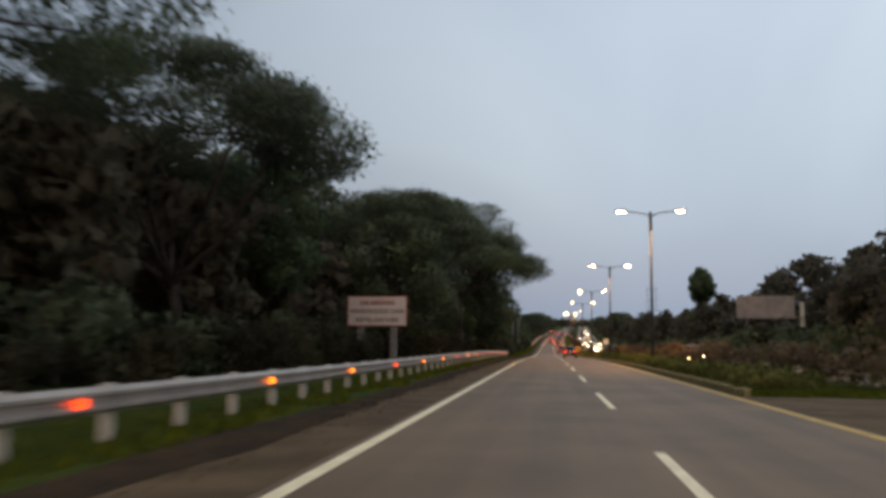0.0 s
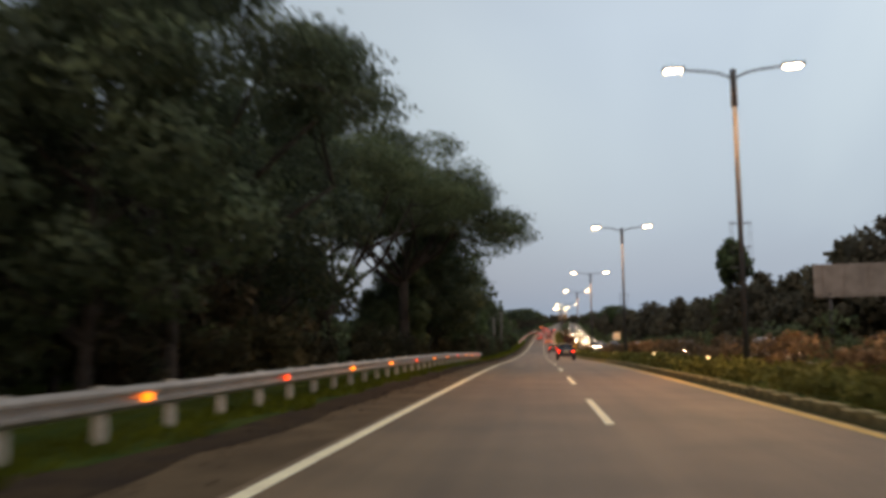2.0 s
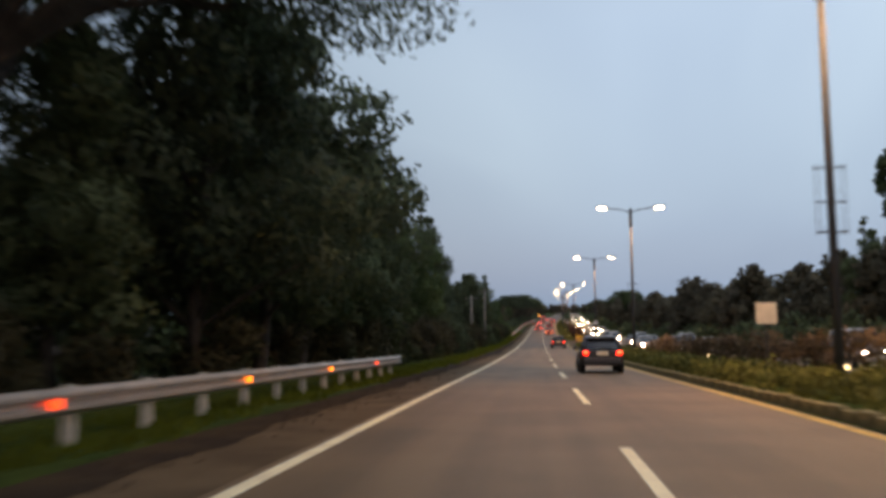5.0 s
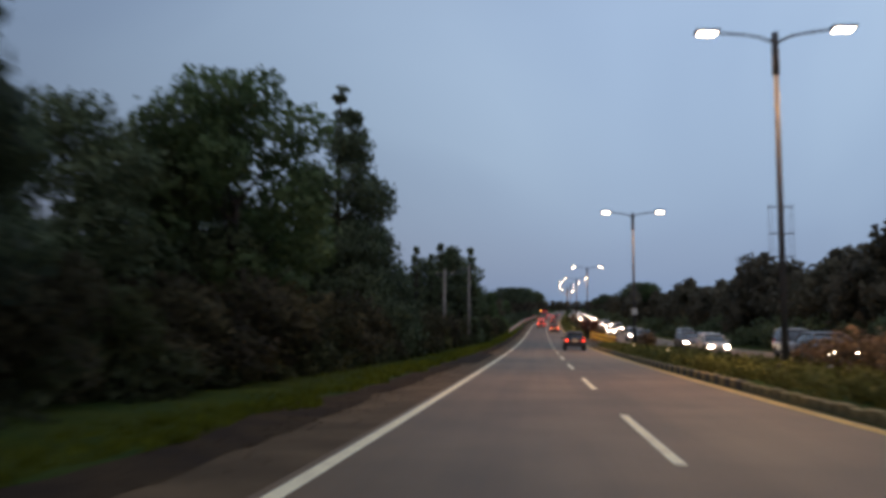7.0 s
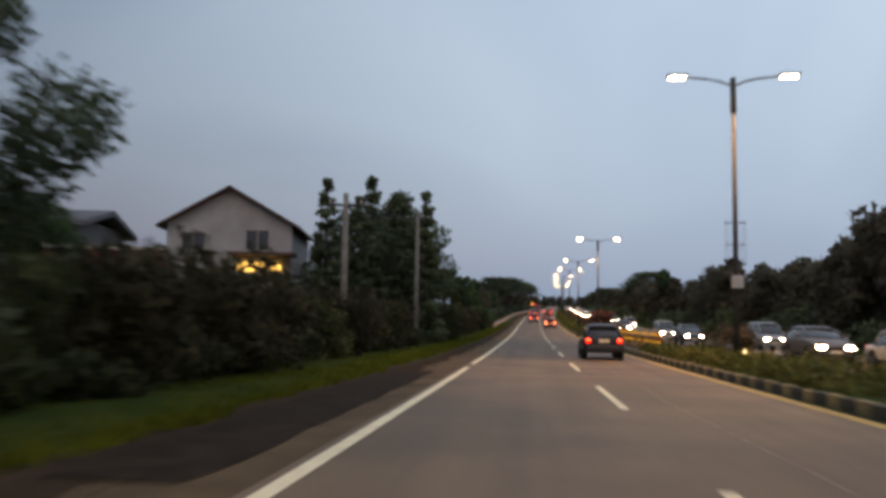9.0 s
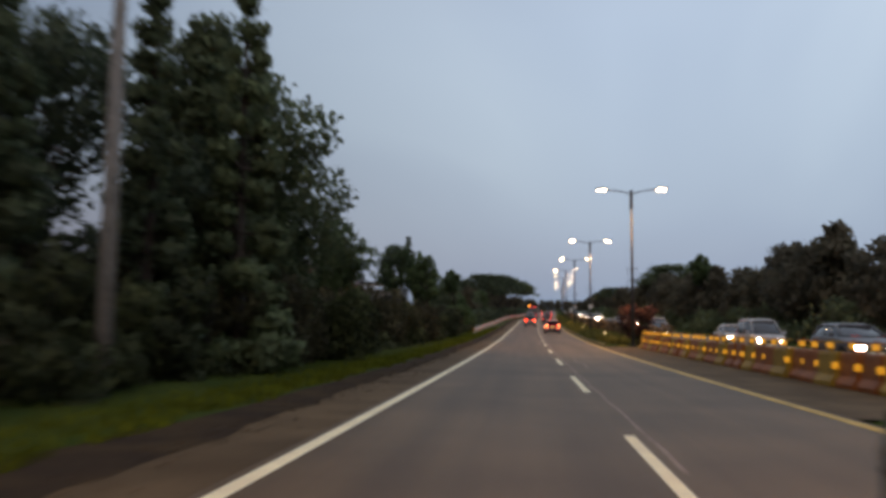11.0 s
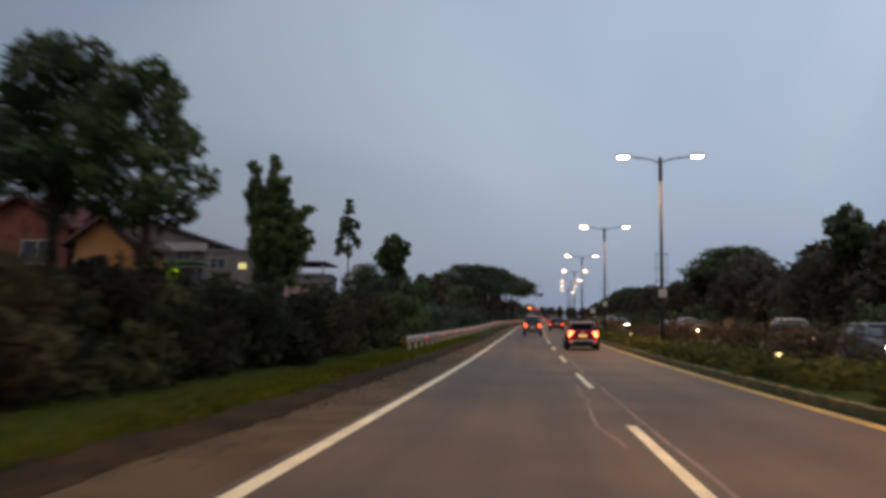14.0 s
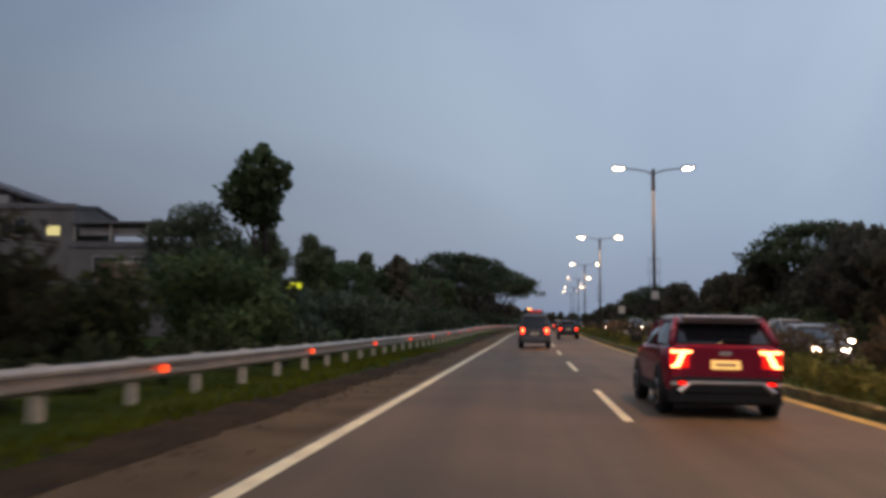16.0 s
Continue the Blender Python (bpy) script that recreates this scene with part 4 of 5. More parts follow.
strip("asphalt_patch", 84, 98, [-2.0, -1.3, -0.75], PATCH, step=0.5, ragged=0.12, hs=[0.026, 0.020, 0.009], label="fresh black asphalt patch on the shoulder", category="asphalt patch")

# ---- signs ----
BOARD_POST = material("grey_board_post", (0.20, 0.185, 0.165), 0.85, 0.25, 4, 30, 0.2)
SIGN_WHITE = material("sign_white", (0.62, 0.55, 0.48), 0.5, 0.08, 2, 40, 0.02)
SIGN_EDGE = material("sign_red_edge", (0.35, 0.06, 0.05), 0.6, 0.1, 2, 40, 0)
SIGN_TEXT = material("sign_dark_text", (0.28, 0.20, 0.17), 0.7, 0.1, 2, 40, 0)
SIGN_BACK = material("billboard_panel", (0.32, 0.26, 0.22), 0.8, 0.2, 1, 20, 0.05)


SIGN_RED_TEXT = material("sign_red_text", (0.34, 0.10, 0.08), 0.7, 0.1, 2, 40, 0)


def lettering(text, size, width, mat, parent, x, y, z):
    """A line of raised letters, facing back along the road, centred at x and width wide."""
    cu = bpy.data.curves.new("lettering", "FONT")
    cu.body, cu.size, cu.align_x, cu.extrude, cu.offset = text, size, "CENTER", 0.004, 0.012
    tmp = bpy.data.objects.new("lettering", cu)
    scene.collection.objects.link(tmp)
    bpy.context.view_layer.update()
    me = bpy.data.meshes.new_from_object(tmp.evaluated_get(bpy.context.evaluated_depsgraph_get()))
    bpy.data.objects.remove(tmp)
    me.name = "lettering"
    span = max(v.co.x for v in me.vertices) - min(v.co.x for v in me.vertices)
    me.transform(pose(0, 0, 0, 90, 0, 0) @ Matrix.Diagonal((width / span, 1, 1, 1)))
    ob = part("lettering", me, mat, parent)
    ob.location = (x, y, z)
    return ob


def notice_board():
    t = thing("notice_board", "white roadside notice board with red edge on two posts", "sign")
    part("panel", boxm(-1.42, 1.42, -0.03, 0.03, 2.0, 3.36, bevel=0.01), SIGN_WHITE, t)
    for x0, x1, z0, z1 in ((-1.44, 1.44, 3.34, 3.38), (-1.44, 1.44, 1.98, 2.02), (-1.45, -1.41, 1.98, 3.38), (1.41, 1.45, 1.98, 3.38)):
        part("edge", boxm(x0, x1, -0.045, 0.035, z0, z1), SIGN_EDGE, t, "thin red edge")
    for text, mat, z, w in (("DILARANG", SIGN_RED_TEXT, 2.97, 1.7), ("MENDAHULUI DARI", SIGN_TEXT, 2.58, 2.6), ("SEBELAH KIRI", SIGN_TEXT, 2.17, 2.1)):
        lettering(text, 0.27, w, mat, t, 0, -0.036, z)
    for x in (-0.85, 0.78):
        part("post", boxm(x - 0.13, x + 0.13, 0.04, 0.26, -0.3, 3.3, bevel=0.01), BOARD_POST, t, "grey concrete post")
    return t


notice_board().matrix_basis = place(-3.0, -5.62, 0.1, -7)


def billboard():
    t = thing("billboard", "large weathered brown billboard seen from behind", "billboard")
    part("panel", boxm(-3.4, 3.4, -0.08, 0.08, 5.4, 8.0, bevel=0.02), SIGN_BACK, t)
    for x in (-2.6, -0.9, 0.9, 2.6):
        part("rib", boxm(x - 0.06, x + 0.06, -0.2, -0.08, 5.4, 8.0), SIGN_BACK, t)
    part("catwalk", boxm(-3.4, 4.4, -0.5, -0.1, 5.2, 5.35), SIGN_BACK, t)
    part("side_panel", boxm(4.0, 4.5, -0.3, 0.2, 4.2, 7.2, bevel=0.02), POST, t, "pale upright beside the panel")
    for x in (-2.2, 2.2):
        bm = bmesh.new()
        tube(bm, (x, -0.25, -0.3), (x, -0.25, 5.5), 0.16, 0.14, 10)
        part("leg", bm, POLE, t, smooth=True)
    return t


billboard().matrix_basis = place(38, 25.0, 0.1, -12, 0.84)


def small_sign(s, lat, h, w, hh, mat, label, name="road_sign"):
    t = thing(name, label, "sign")
    bm = bmesh.new()
    tube(bm, (0, 0.03, -0.3), (0, 0.03, h + hh / 2), 0.03, 0.03, 8)
    part("post", bm, POLE, t)
    part("panel", boxm(-w / 2, w / 2, -0.02, 0.0, h - hh / 2, h + hh / 2, bevel=0.008), mat, t)
    t.matrix_basis = place(s, lat, 0.1, 8)
    return t


SIGN_PALE = material("sign_pale", (0.55, 0.50, 0.42), 0.5, 0.1, 4, 40, 0)
small_sign(46.3, 9.2, 1.95, 0.62, 0.62, SIGN_PALE, "small pale square sign on the median")
small_sign(158, 10.2, 1.6, 0.5, 0.35, SIGN_PALE, "small pale sign above the median plants")
small_sign(224, 9.6, 2.4, 0.55, 0.6, SIGN_PALE, "small pale square sign on the median")
# reflective sign without a lamp; its brightness is put in as emission
LIME = glow("lime_sign_glow", (0.62, 0.75, 0.04), 0.55)
small_sign(194.3, -6.9, 2.6, 0.55, 0.22, LIME, "narrow lime-yellow reflective road sign with added glow")
POLEBOX = material("pole_box", (0.5, 0.48, 0.45), 0.6, 0.1, 4, 40, 0)
for s in (LAMPS[5], LAMPS[6], LAMPS[3]):
    t = thing("pole_box", "small pale box strapped to the lamp pole", "box")
    part("case", boxm(-0.2, 0.2, -0.29, -0.13, 2.75, 3.2, bevel=0.02), POLEBOX, t)
    part("strap", boxm(-0.15, 0.15, -0.14, 0.13, 2.9, 2.95), POLE, t)
    t.matrix_basis = place(s, 9.37, 0.1)


def utility_pole(s, lat, h):
    t = thing("utility_pole", "pale concrete utility pole at the hedge", "utility pole")
    bm = bmesh.new()
    tube(bm, (0, 0, -0.4), (0, 0, h), 0.15, 0.1, 12)
    part("shaft", bm, BOARD_POST, t, smooth=True)
    part("crossarm", boxm(-0.7, 0.7, -0.05, 0.05, h - 0.5, h - 0.4, bevel=0.01), POLE, t)
    for x in (-0.6, 0, 0.6):
        bm = bmesh.new()
        tube(bm, (x, 0, h - 0.4), (x, 0, h - 0.22), 0.035, 0.02, 8)
        part("insulator", bm, POST, t)
    t.matrix_basis = place(s, lat, 0.05, 0)


POLE_SPOTS = ((103, -5.0, 6.3), (116, -4.5, 7.9))
for s, lat, h in POLE_SPOTS:
    utility_pole(s, lat, h)
for k, x in enumerate((-0.6, 0.0, 0.6)):
    wire = thing("overhead_wire", "thin black overhead wire between utility poles", "wire", "wires between the poles")
    p0, p1 = (at(s, lat + x, 0.05 + h - 0.22) for s, lat, h in POLE_SPOTS)
    wire.location = p0
    bm = bmesh.new()
    prev = None
    for i in range(13):
        u = i / 12
        p = (p1 - p0) * u + Vector((0, 0, -1.6 * u * (1 - u)))
        ring = [bm.verts.new(p + Vector((0.014 * math.cos(j * 1.2566), 0, 0.014 * math.sin(j * 1.2566)))) for j in range(5)]
        if prev:
            for j in range(5):
                bm.faces.new((prev[j], prev[(j + 1) % 5], ring[(j + 1) % 5], ring[j]))
        prev = ring
    part("strand", bm, BLACK, wire, smooth=True)

# ---- houses beyond the hedge ----
PLASTER = material("white_plaster", (0.36, 0.35, 0.34), 0.85, 0.15, 0.6, 20, 0.1)
PLASTER_OCHRE = material("ochre_plaster", (0.36, 0.17, 0.07), 0.85, 0.2, 0.6, 20, 0.1)
PLASTER_GREY = material("grey_plaster", (0.155, 0.15, 0.145), 0.85, 0.2, 0.5, 20, 0.1)
BRICK = material("brick_red", (0.19, 0.07, 0.05), 0.9, 0.3, 1.5, 25, 0.2)
ROOF_TILE = material("brown_roof_tiles", (0.10, 0.055, 0.045), 0.85, 0.3, 1.5, 14, 0.3)
ROOF_RED = material("red_roof_tiles", (0.13, 0.045, 0.042), 0.85, 0.3, 1.5, 14, 0.3)
ROOF_GREY = material("grey_sheet_roof", (0.13, 0.13, 0.14), 0.7, 0.2, 1.5, 14, 0.1)
PANE = material("dark_window_glass", (0.03, 0.035, 0.04), 0.15, 0.1, 2, 20, 0, spec=0.6)
FRAME = material("window_frame", (0.35, 0.33, 0.30), 0.7, 0.1, 3, 30, 0)
WARM = glow("warm_yellow_glow", (1.0, 0.66, 0.16), 1.8)
COLD = glow("cold_lamp", (1.0, 0.97, 0.9), 25)


def house(name, label, s, lat, w, d, wall_h, roof_h, wall_mat, roof_mat, turn_deg=0, gable_front=True, windows=((-2.2, 1.2), (1.6, 1.2)), porch=False, over=0.6):
    """A house whose front faces back along the road; w across, d deep."""
    t = thing(name, label, "house")
    wall = part("wall", boxm(-w / 2, w / 2, 0, d, -1.5, wall_h), wall_mat, t)
    bm = bmesh.new()
    if gable_front:
        prof = [(-w / 2, wall_h), (w / 2, wall_h), (0, wall_h + roof_h - 0.12)]
        f = [bm.verts.new((x, 0.02, z)) for x, z in prof]
        g = [bm.verts.new((x, 0.24, z)) for x, z in prof]
        bm.faces.new(f)
        bm.faces.new(g[::-1])
        for j in range(3):
            bm.faces.new((f[j], g[j], g[(j + 1) % 3], f[(j + 1) % 3]))
        bmesh.ops.recalc_face_normals(bm, faces=bm.faces[:])
        gable = mesh_of(bm, "gable")
        part("gable", gable, wall_mat, t)
        part("gable", gable, wall_mat, t).location = (0, d - 0.26, 0)
        for sx in (-1, 1):
            bm = bmesh.new()
            k = over / (w / 2) * roof_h
            pts = [(0, wall_h + roof_h), (sx * (w / 2 + over), wall_h - k), (sx * (w / 2 + over), wall_h - k - 0.18), (0, wall_h + roof_h - 0.2)]
            a = [bm.verts.new((x, -over, z)) for x, z in pts]
            b = [bm.verts.new((x, d + over, z)) for x, z in pts]
            for j in range(4):
                bm.faces.new((a[j], a[(j + 1) % 4], b[(j + 1) % 4], b[j]))
            bm.faces.new(a[::-1])
            bm.faces.new(b)
            bmesh.ops.recalc_face_normals(bm, faces=bm.faces[:])
            part("roof", bm, roof_mat, t, "pitched tiled roof slope")
    else:
        for sy in (0, 1):
            bm = bmesh.new()
            y0 = -over if sy == 0 else d + over
            pts = [(y0, wall_h - 0.15), (d / 2, wall_h + roof_h), (d / 2, wall_h + roof_h - 0.2), (y0, wall_h - 0.33)]
            a = [bm.verts.new((-w / 2 - over, y, z)) for y, z in pts]
            b = [bm.verts.new((w / 2 + over, y, z)) for y, z in pts]
            for j in range(4):
                bm.faces.new((a[j], a[(j + 1) % 4], b[(j + 1) % 4], b[j]))
            bm.faces.new(a[::-1])
            bm.faces.new(b)
            bmesh.ops.recalc_face_normals(bm, faces=bm.faces[:])
            part("roof", bm, roof_mat, t, "long roof slope")
    for x, hh in windows:
        win = part("window", boxm(x - 0.75, x + 0.75, -0.03, 0.05, wall_h - 1.9, wall_h - 1.9 + hh), PANE, t, "dark window")
        for x0, x1, z0, z1 in ((-0.8, 0.8, -0.06, 0.0), (-0.8, 0.8, hh, hh + 0.06), (-0.8, -0.74, 0, hh), (0.74, 0.8, 0, hh), (-0.03, 0.03, 0, hh)):
            part("window_frame", boxm(x + x0, x + x1, -0.06, 0.0, wall_h - 1.9 + z0, wall_h - 1.9 + z1), FRAME, win)
    if porch:
        part("canopy", boxm(0.3, w / 2 + 0.4, -1.8, 0, wall_h - 2.4, wall_h - 2.2), roof_mat, t)
        # lamplight on the porch wall and soffit, added as a glowing panel
        part("porch_glow", boxm(0.6, 3.5, -0.12, -0.02, wall_h - 3.35, wall_h - 2.75, bevel=0.03), WARM, t, "glowing yellow panel for the lamplit porch")
    t.matrix_basis = place(s, lat, 0.5, turn_deg)
    return t


house("house", "white two-storey house with brown gable roof, porch lit", 121, -18.2, 8.4, 9, 7.6, 2.4, PLASTER, ROOF_TILE, 8, True, ((-2.4, 1.1), (1.9, 1.3)), True)
house("house", "small ochre house with dark brown gable roof", 172, -16.6, 2.7, 3.2, 4.55, 1.0, PLASTER_OCHRE, ROOF_TILE, 0, True, ((-0.6, 0.8),), False, 0.45)
house("house", "brick-red house with dark red gable roof", 172.5, -21.0, 4.6, 4.5, 5.3, 1.25, BRICK, ROOF_RED, 0, True, ((0.9, 1.0),), False, 0.45)
house("house", "low brick-red house with dark red tiled roof", 173.4, -22.4, 5.6, 5, 5.0, 1.9, BRICK, ROOF_RED, 2, False, ((-1.6, 1.0),))
tower = thing("stair_tower", "narrow white plastered tower beside the red house", "tower")
part("shaft", boxm(-0.75, 0.75, 0, 2.2, -1.5, 6.4), PLASTER, tower)
part("cap", boxm(-0.85, 0.85, -0.1, 2.3, 6.4, 6.52, bevel=0.02), POST, tower)
pane = part("window", boxm(-0.1, 0.5, -0.03, 0.05, 4.2, 4.8), PANE, tower, "small dark window")
part("window_frame", boxm(-0.14, 0.54, -0.05, 0.0, 4.12, 4.2), FRAME, pane)
tower.matrix_basis = place(171.5, -26.0, 0.5, 0)
curved = thing("yard_lamp", "unlit curved-arm lamp on a slim grey pole", "lamp")
bm = bmesh.new()
arm = [Vector((x, 0, z)) for x, z in ((0.0, -0.3), (0.0, 3.6), (-0.06, 4.6), (-0.28, 5.3), (-0.68, 5.72), (-1.15, 5.95))]
for a, b in zip(arm, arm[1:]):
    tube(bm, a, b, 0.045, 0.04, 8)
part("pole", bm, POLE, curved, smooth=True)
bm = bmesh.new()
for a, b, r0, r1 in (((-1.1, 0, 5.93), (-1.45, 0, 6.06), 0.05, 0.085), ((-1.45, 0, 6.06), (-1.85, 0, 6.24), 0.085, 0.03)):
    tube(bm, a, b, r0, r1, 10)
part("lamp_head", bm, POLE, curved, "slim grey lamp housing")
curved.matrix_basis = place(156.0, -11.75, 0.1, 0)
house("house", "low house with red tiled roof behind the trees", 66, -29, 10, 8, 3.4, 3.0, PLASTER_GREY, ROOF_RED, 10, False, ((-2.5, 1.0), (2.5, 1.0)))
house("house", "brown house with long flat-pitched roof", 72, -41, 16, 9, 6.6, 2.2, SIGN_BACK, ROOF_TILE, 10, False, ((-4, 1.0), (0, 1.0), (4, 1.0)))
villa = house("house", "broad house with dark grey sheet roof and white balcony", 208, -37.0, 14.4, 9, 8.6, 2.4, PLASTER_GREY, ROOF_GREY, 0, True, ((-4, 1.0), (0, 1.0), (4, 1.0)), False, 0.8)
part("balcony", boxm(-7.0, 6.7, -0.75, -0.02, 7.5, 8.35, bevel=0.03), PLASTER, villa, "white balcony front")
LIME_PANEL = glow("lime_lit_panel", (0.40, 0.85, 0.02), 0.55)
WINDOW_LIT = glow("lit_window_glass", (0.80, 0.80, 0.36), 0.55)
CANOPY_GREEN = material("green_canopy_sheet", (0.06, 0.14, 0.05), 0.6, 0.2, 2, 20, 0.1)
block = house("warehouse", "grey flat-roofed block with one lit window", 205.4, -26.9, 5.0, 5, 7.5, 0.25, PLASTER_GREY, ROOF_GREY, 0, False, ((-1.2, 1.0),), False, 0.12)
lit = part("lit_window", boxm(0.9, 1.7, -0.04, 0.04, 5.6, 6.15), WINDOW_LIT, block, "window glowing pale yellow")
part("window_frame", boxm(0.85, 1.75, -0.06, 0.0, 5.53, 5.6), FRAME, lit)
wing = house("outbuilding", "low grey wing with roof terrace under a flat sheet", 205.0, -20.8, 7.0, 5, 5.2, 0.15, PLASTER_GREY, ROOF_GREY, 0, False, ((-1.2, 1.0), (1.2, 1.0)), False, 0.1)
part("terrace_roof", boxm(-3.4, 3.6, -0.3, 5.2, 6.2, 6.35, bevel=0.02), ROOF_GREY, wing, "flat dark terrace roof")
for x in (-3.2, -1.0, 1.2, 3.3):
    part("terrace_post", boxm(x - 0.06, x + 0.06, -0.1, 0.02, 5.2, 6.2), FRAME, wing)
part("terrace_screen", boxm(-3.1, 1.0, 0.3, 0.36, 5.6, 6.05), PLASTER, wing, "pale screen under the terrace roof")
PINK = material("pink_plaster", (0.36, 0.22, 0.19), 0.85, 0.2, 1, 20, 0.1)
yard_wall = thing("yard_wall", "pale pink plastered yard wall", "wall")
part("panel", boxm(-1.1, 1.1, 0, 0.2, -1.0, 3.6), PINK, yard_wall)
part("coping", boxm(-1.15, 1.15, -0.04, 0.24, 3.6, 3.7, bevel=0.02), POST, yard_wall)
yard_wall.matrix_basis = place(201.0, -18.6, 0.5, 0)
stall = thing("roadside_stall", "small stall with green canopy and lime-lit panel", "stall")
part("back_wall", boxm(-1.6, 1.6, 0.6, 0.75, -1.0, 4.6), PLASTER_GREY, stall)
part("canopy", boxm(-1.9, 1.9, -1.2, 0.9, 4.75, 4.9, bevel=0.03), CANOPY_GREEN, stall, "green sheet canopy")
part("lit_panel", boxm(-0.9, -0.1, 0.4, 0.5, 3.35, 4.45, bevel=0.02), LIME_PANEL, stall, "glowing lime-green panel")
for x in (-1.75, 1.75):
    part("post", boxm(x - 0.05, x + 0.05, -1.1, -1.0, -1.0, 4.75), POLE, stall)
stall.matrix_basis = place(187, -21.7, 0.3, 0)
yard_lamp_spots = ((39.5, -11.2, 0.8), (56.4, -13.2, 1.4), (60, -26, 3.0), (62, -31, 3.1), (48, -17, 2.6), (198, -17, 1.1))
house("shed", "open shed with grey roof behind the brick wall", 101, -17, 5, 5, 4.6, 0.6, PLASTER_GREY, ROOF_GREY, 8, False, ((0.6, 1.3),), False, 0.5)

brick_wall = thing("brick_wall", "red brick garden wall behind the hedge", "wall")
part("wall", boxm(-6, 5.5, 0, 0.22, -0.6, 3.3), BRICK, brick_wall)
part("coping", boxm(-6.05, 5.55, -0.05, 0.27, 3.3, 3.42, bevel=0.02), POST, brick_wall)
brick_wall.matrix_basis = place(98, -15, 0.3, 8)


def yard_lamp(s, lat, h, mat, label):
    t = thing("yard_lamp", label, "lamp")
    bm = bmesh.new()
    tube(bm, (0, 0, -0.3), (0, 0, h), 0.03, 0.03, 8)
    part("post", bm, POLE, t)
    part("bulb", boxm(-0.16, 0.16, -0.05, 0.05, h, h + 0.12, bevel=0.03), mat, t, "glowing bulb")
    t.matrix_basis = place(s, lat, 0.1)


for s, lat, h in yard_lamp_spots:
    yard_lamp(s, lat, h, COLD, "small lit white lamp on a short post")
yard_lamp(44.2, -12.1, 0.6, WARM, "small lit yellow lamp on a short post")


# ---- vehicles ----
PLATE_INK = material("plate_ink", (0.60, 0.45, 0.25), 0.7, 0.1, 8, 60, 0)

def loft(bm, rings):
    rs = [[bm.verts.new(p) for p in r] for r in rings]
    n = len(rs[0])
    for a, b in zip(rs, rs[1:]):
        for j in range(n):
            bm.faces.new((a[j], a[(j + 1) % n], b[(j + 1) % n], b[j]))
    bm.faces.new(rs[0])
    bm.faces.new(rs[-1][::-1])
    bmesh.ops.recalc_face_normals(bm, faces=bm.faces[:])
    return bm


def body_ring(y, w, zb, zt):
    half = [(w * 0.80, zb), (w * 0.95, zb + 0.07), (w, zb + 0.24), (w, zt - 0.24), (w * 0.97, zt - 0.07), (w * 0.86, zt)]
    return [(x, y, z) for x, z in half] + [(-x, y, z) for x, z in reversed(half)]


def cabin_ring(y, wb, wt, z0, z1):
    half = [(wb, z0), (wb * 0.55 + wt * 0.47, (z0 + z1) / 2), (wt, max(z0 + 0.01, z1 - 0.07)), (wt * 0.86, z1)]
    return [(x, y, z) for x, z in half] + [(-x, y, z) for x, z in reversed(half)]


SHAPES = {
    # length, half width, belt, roof, rear glass top y, roof front y, screen base y, bonnet height at nose
    "suv": (4.30, 0.905, 1.12, 1.56, 0.50, 2.30, 3.10, 0.92),
    "mpv": (4.25, 0.83, 1.08, 1.82, 0.22, 2.55, 3.40, 0.95),
    "hatch": (4.0, 0.85, 0.95, 1.50, 0.62, 2.15, 3.05, 0.80),
    "sedan": (4.45, 0.87, 0.93, 1.46, 1.15, 2.35, 3.20, 0.78),
}


def wheel(parent, x, y, r):
    bm = bmesh.new()
    tube(bm, (x - 0.11, y, r), (x + 0.11, y, r), r, r, 20)
    bmesh.ops.bevel(bm, geom=[e for e in bm.edges if len(e.link_faces) == 2 and max(len(f.verts) for f in e.link_faces) > 4], offset=0.03, segments=2, affect="EDGES")
    w = part("wheel", bm, TYRE, parent, "black tyre on alloy rim")
    sx = 1 if x > 0 else -1
    bm = bmesh.new()
    tube(bm, (x + sx * 0.095, y, r), (x + sx * 0.118, y, r), r * 0.66, r * 0.60, 16)
    part("rim", bm, CHROME, w)
    for k in range(5):
        a = k * 2 * math.pi / 5
        bm = bmesh.new()
        tube(bm, (x + sx * 0.12, y, r), (x + sx * 0.12, y + math.cos(a) * r * 0.58, r + math.sin(a) * r * 0.58), 0.03, 0.02, 6)
        part("spoke", bm, BLACK, w)


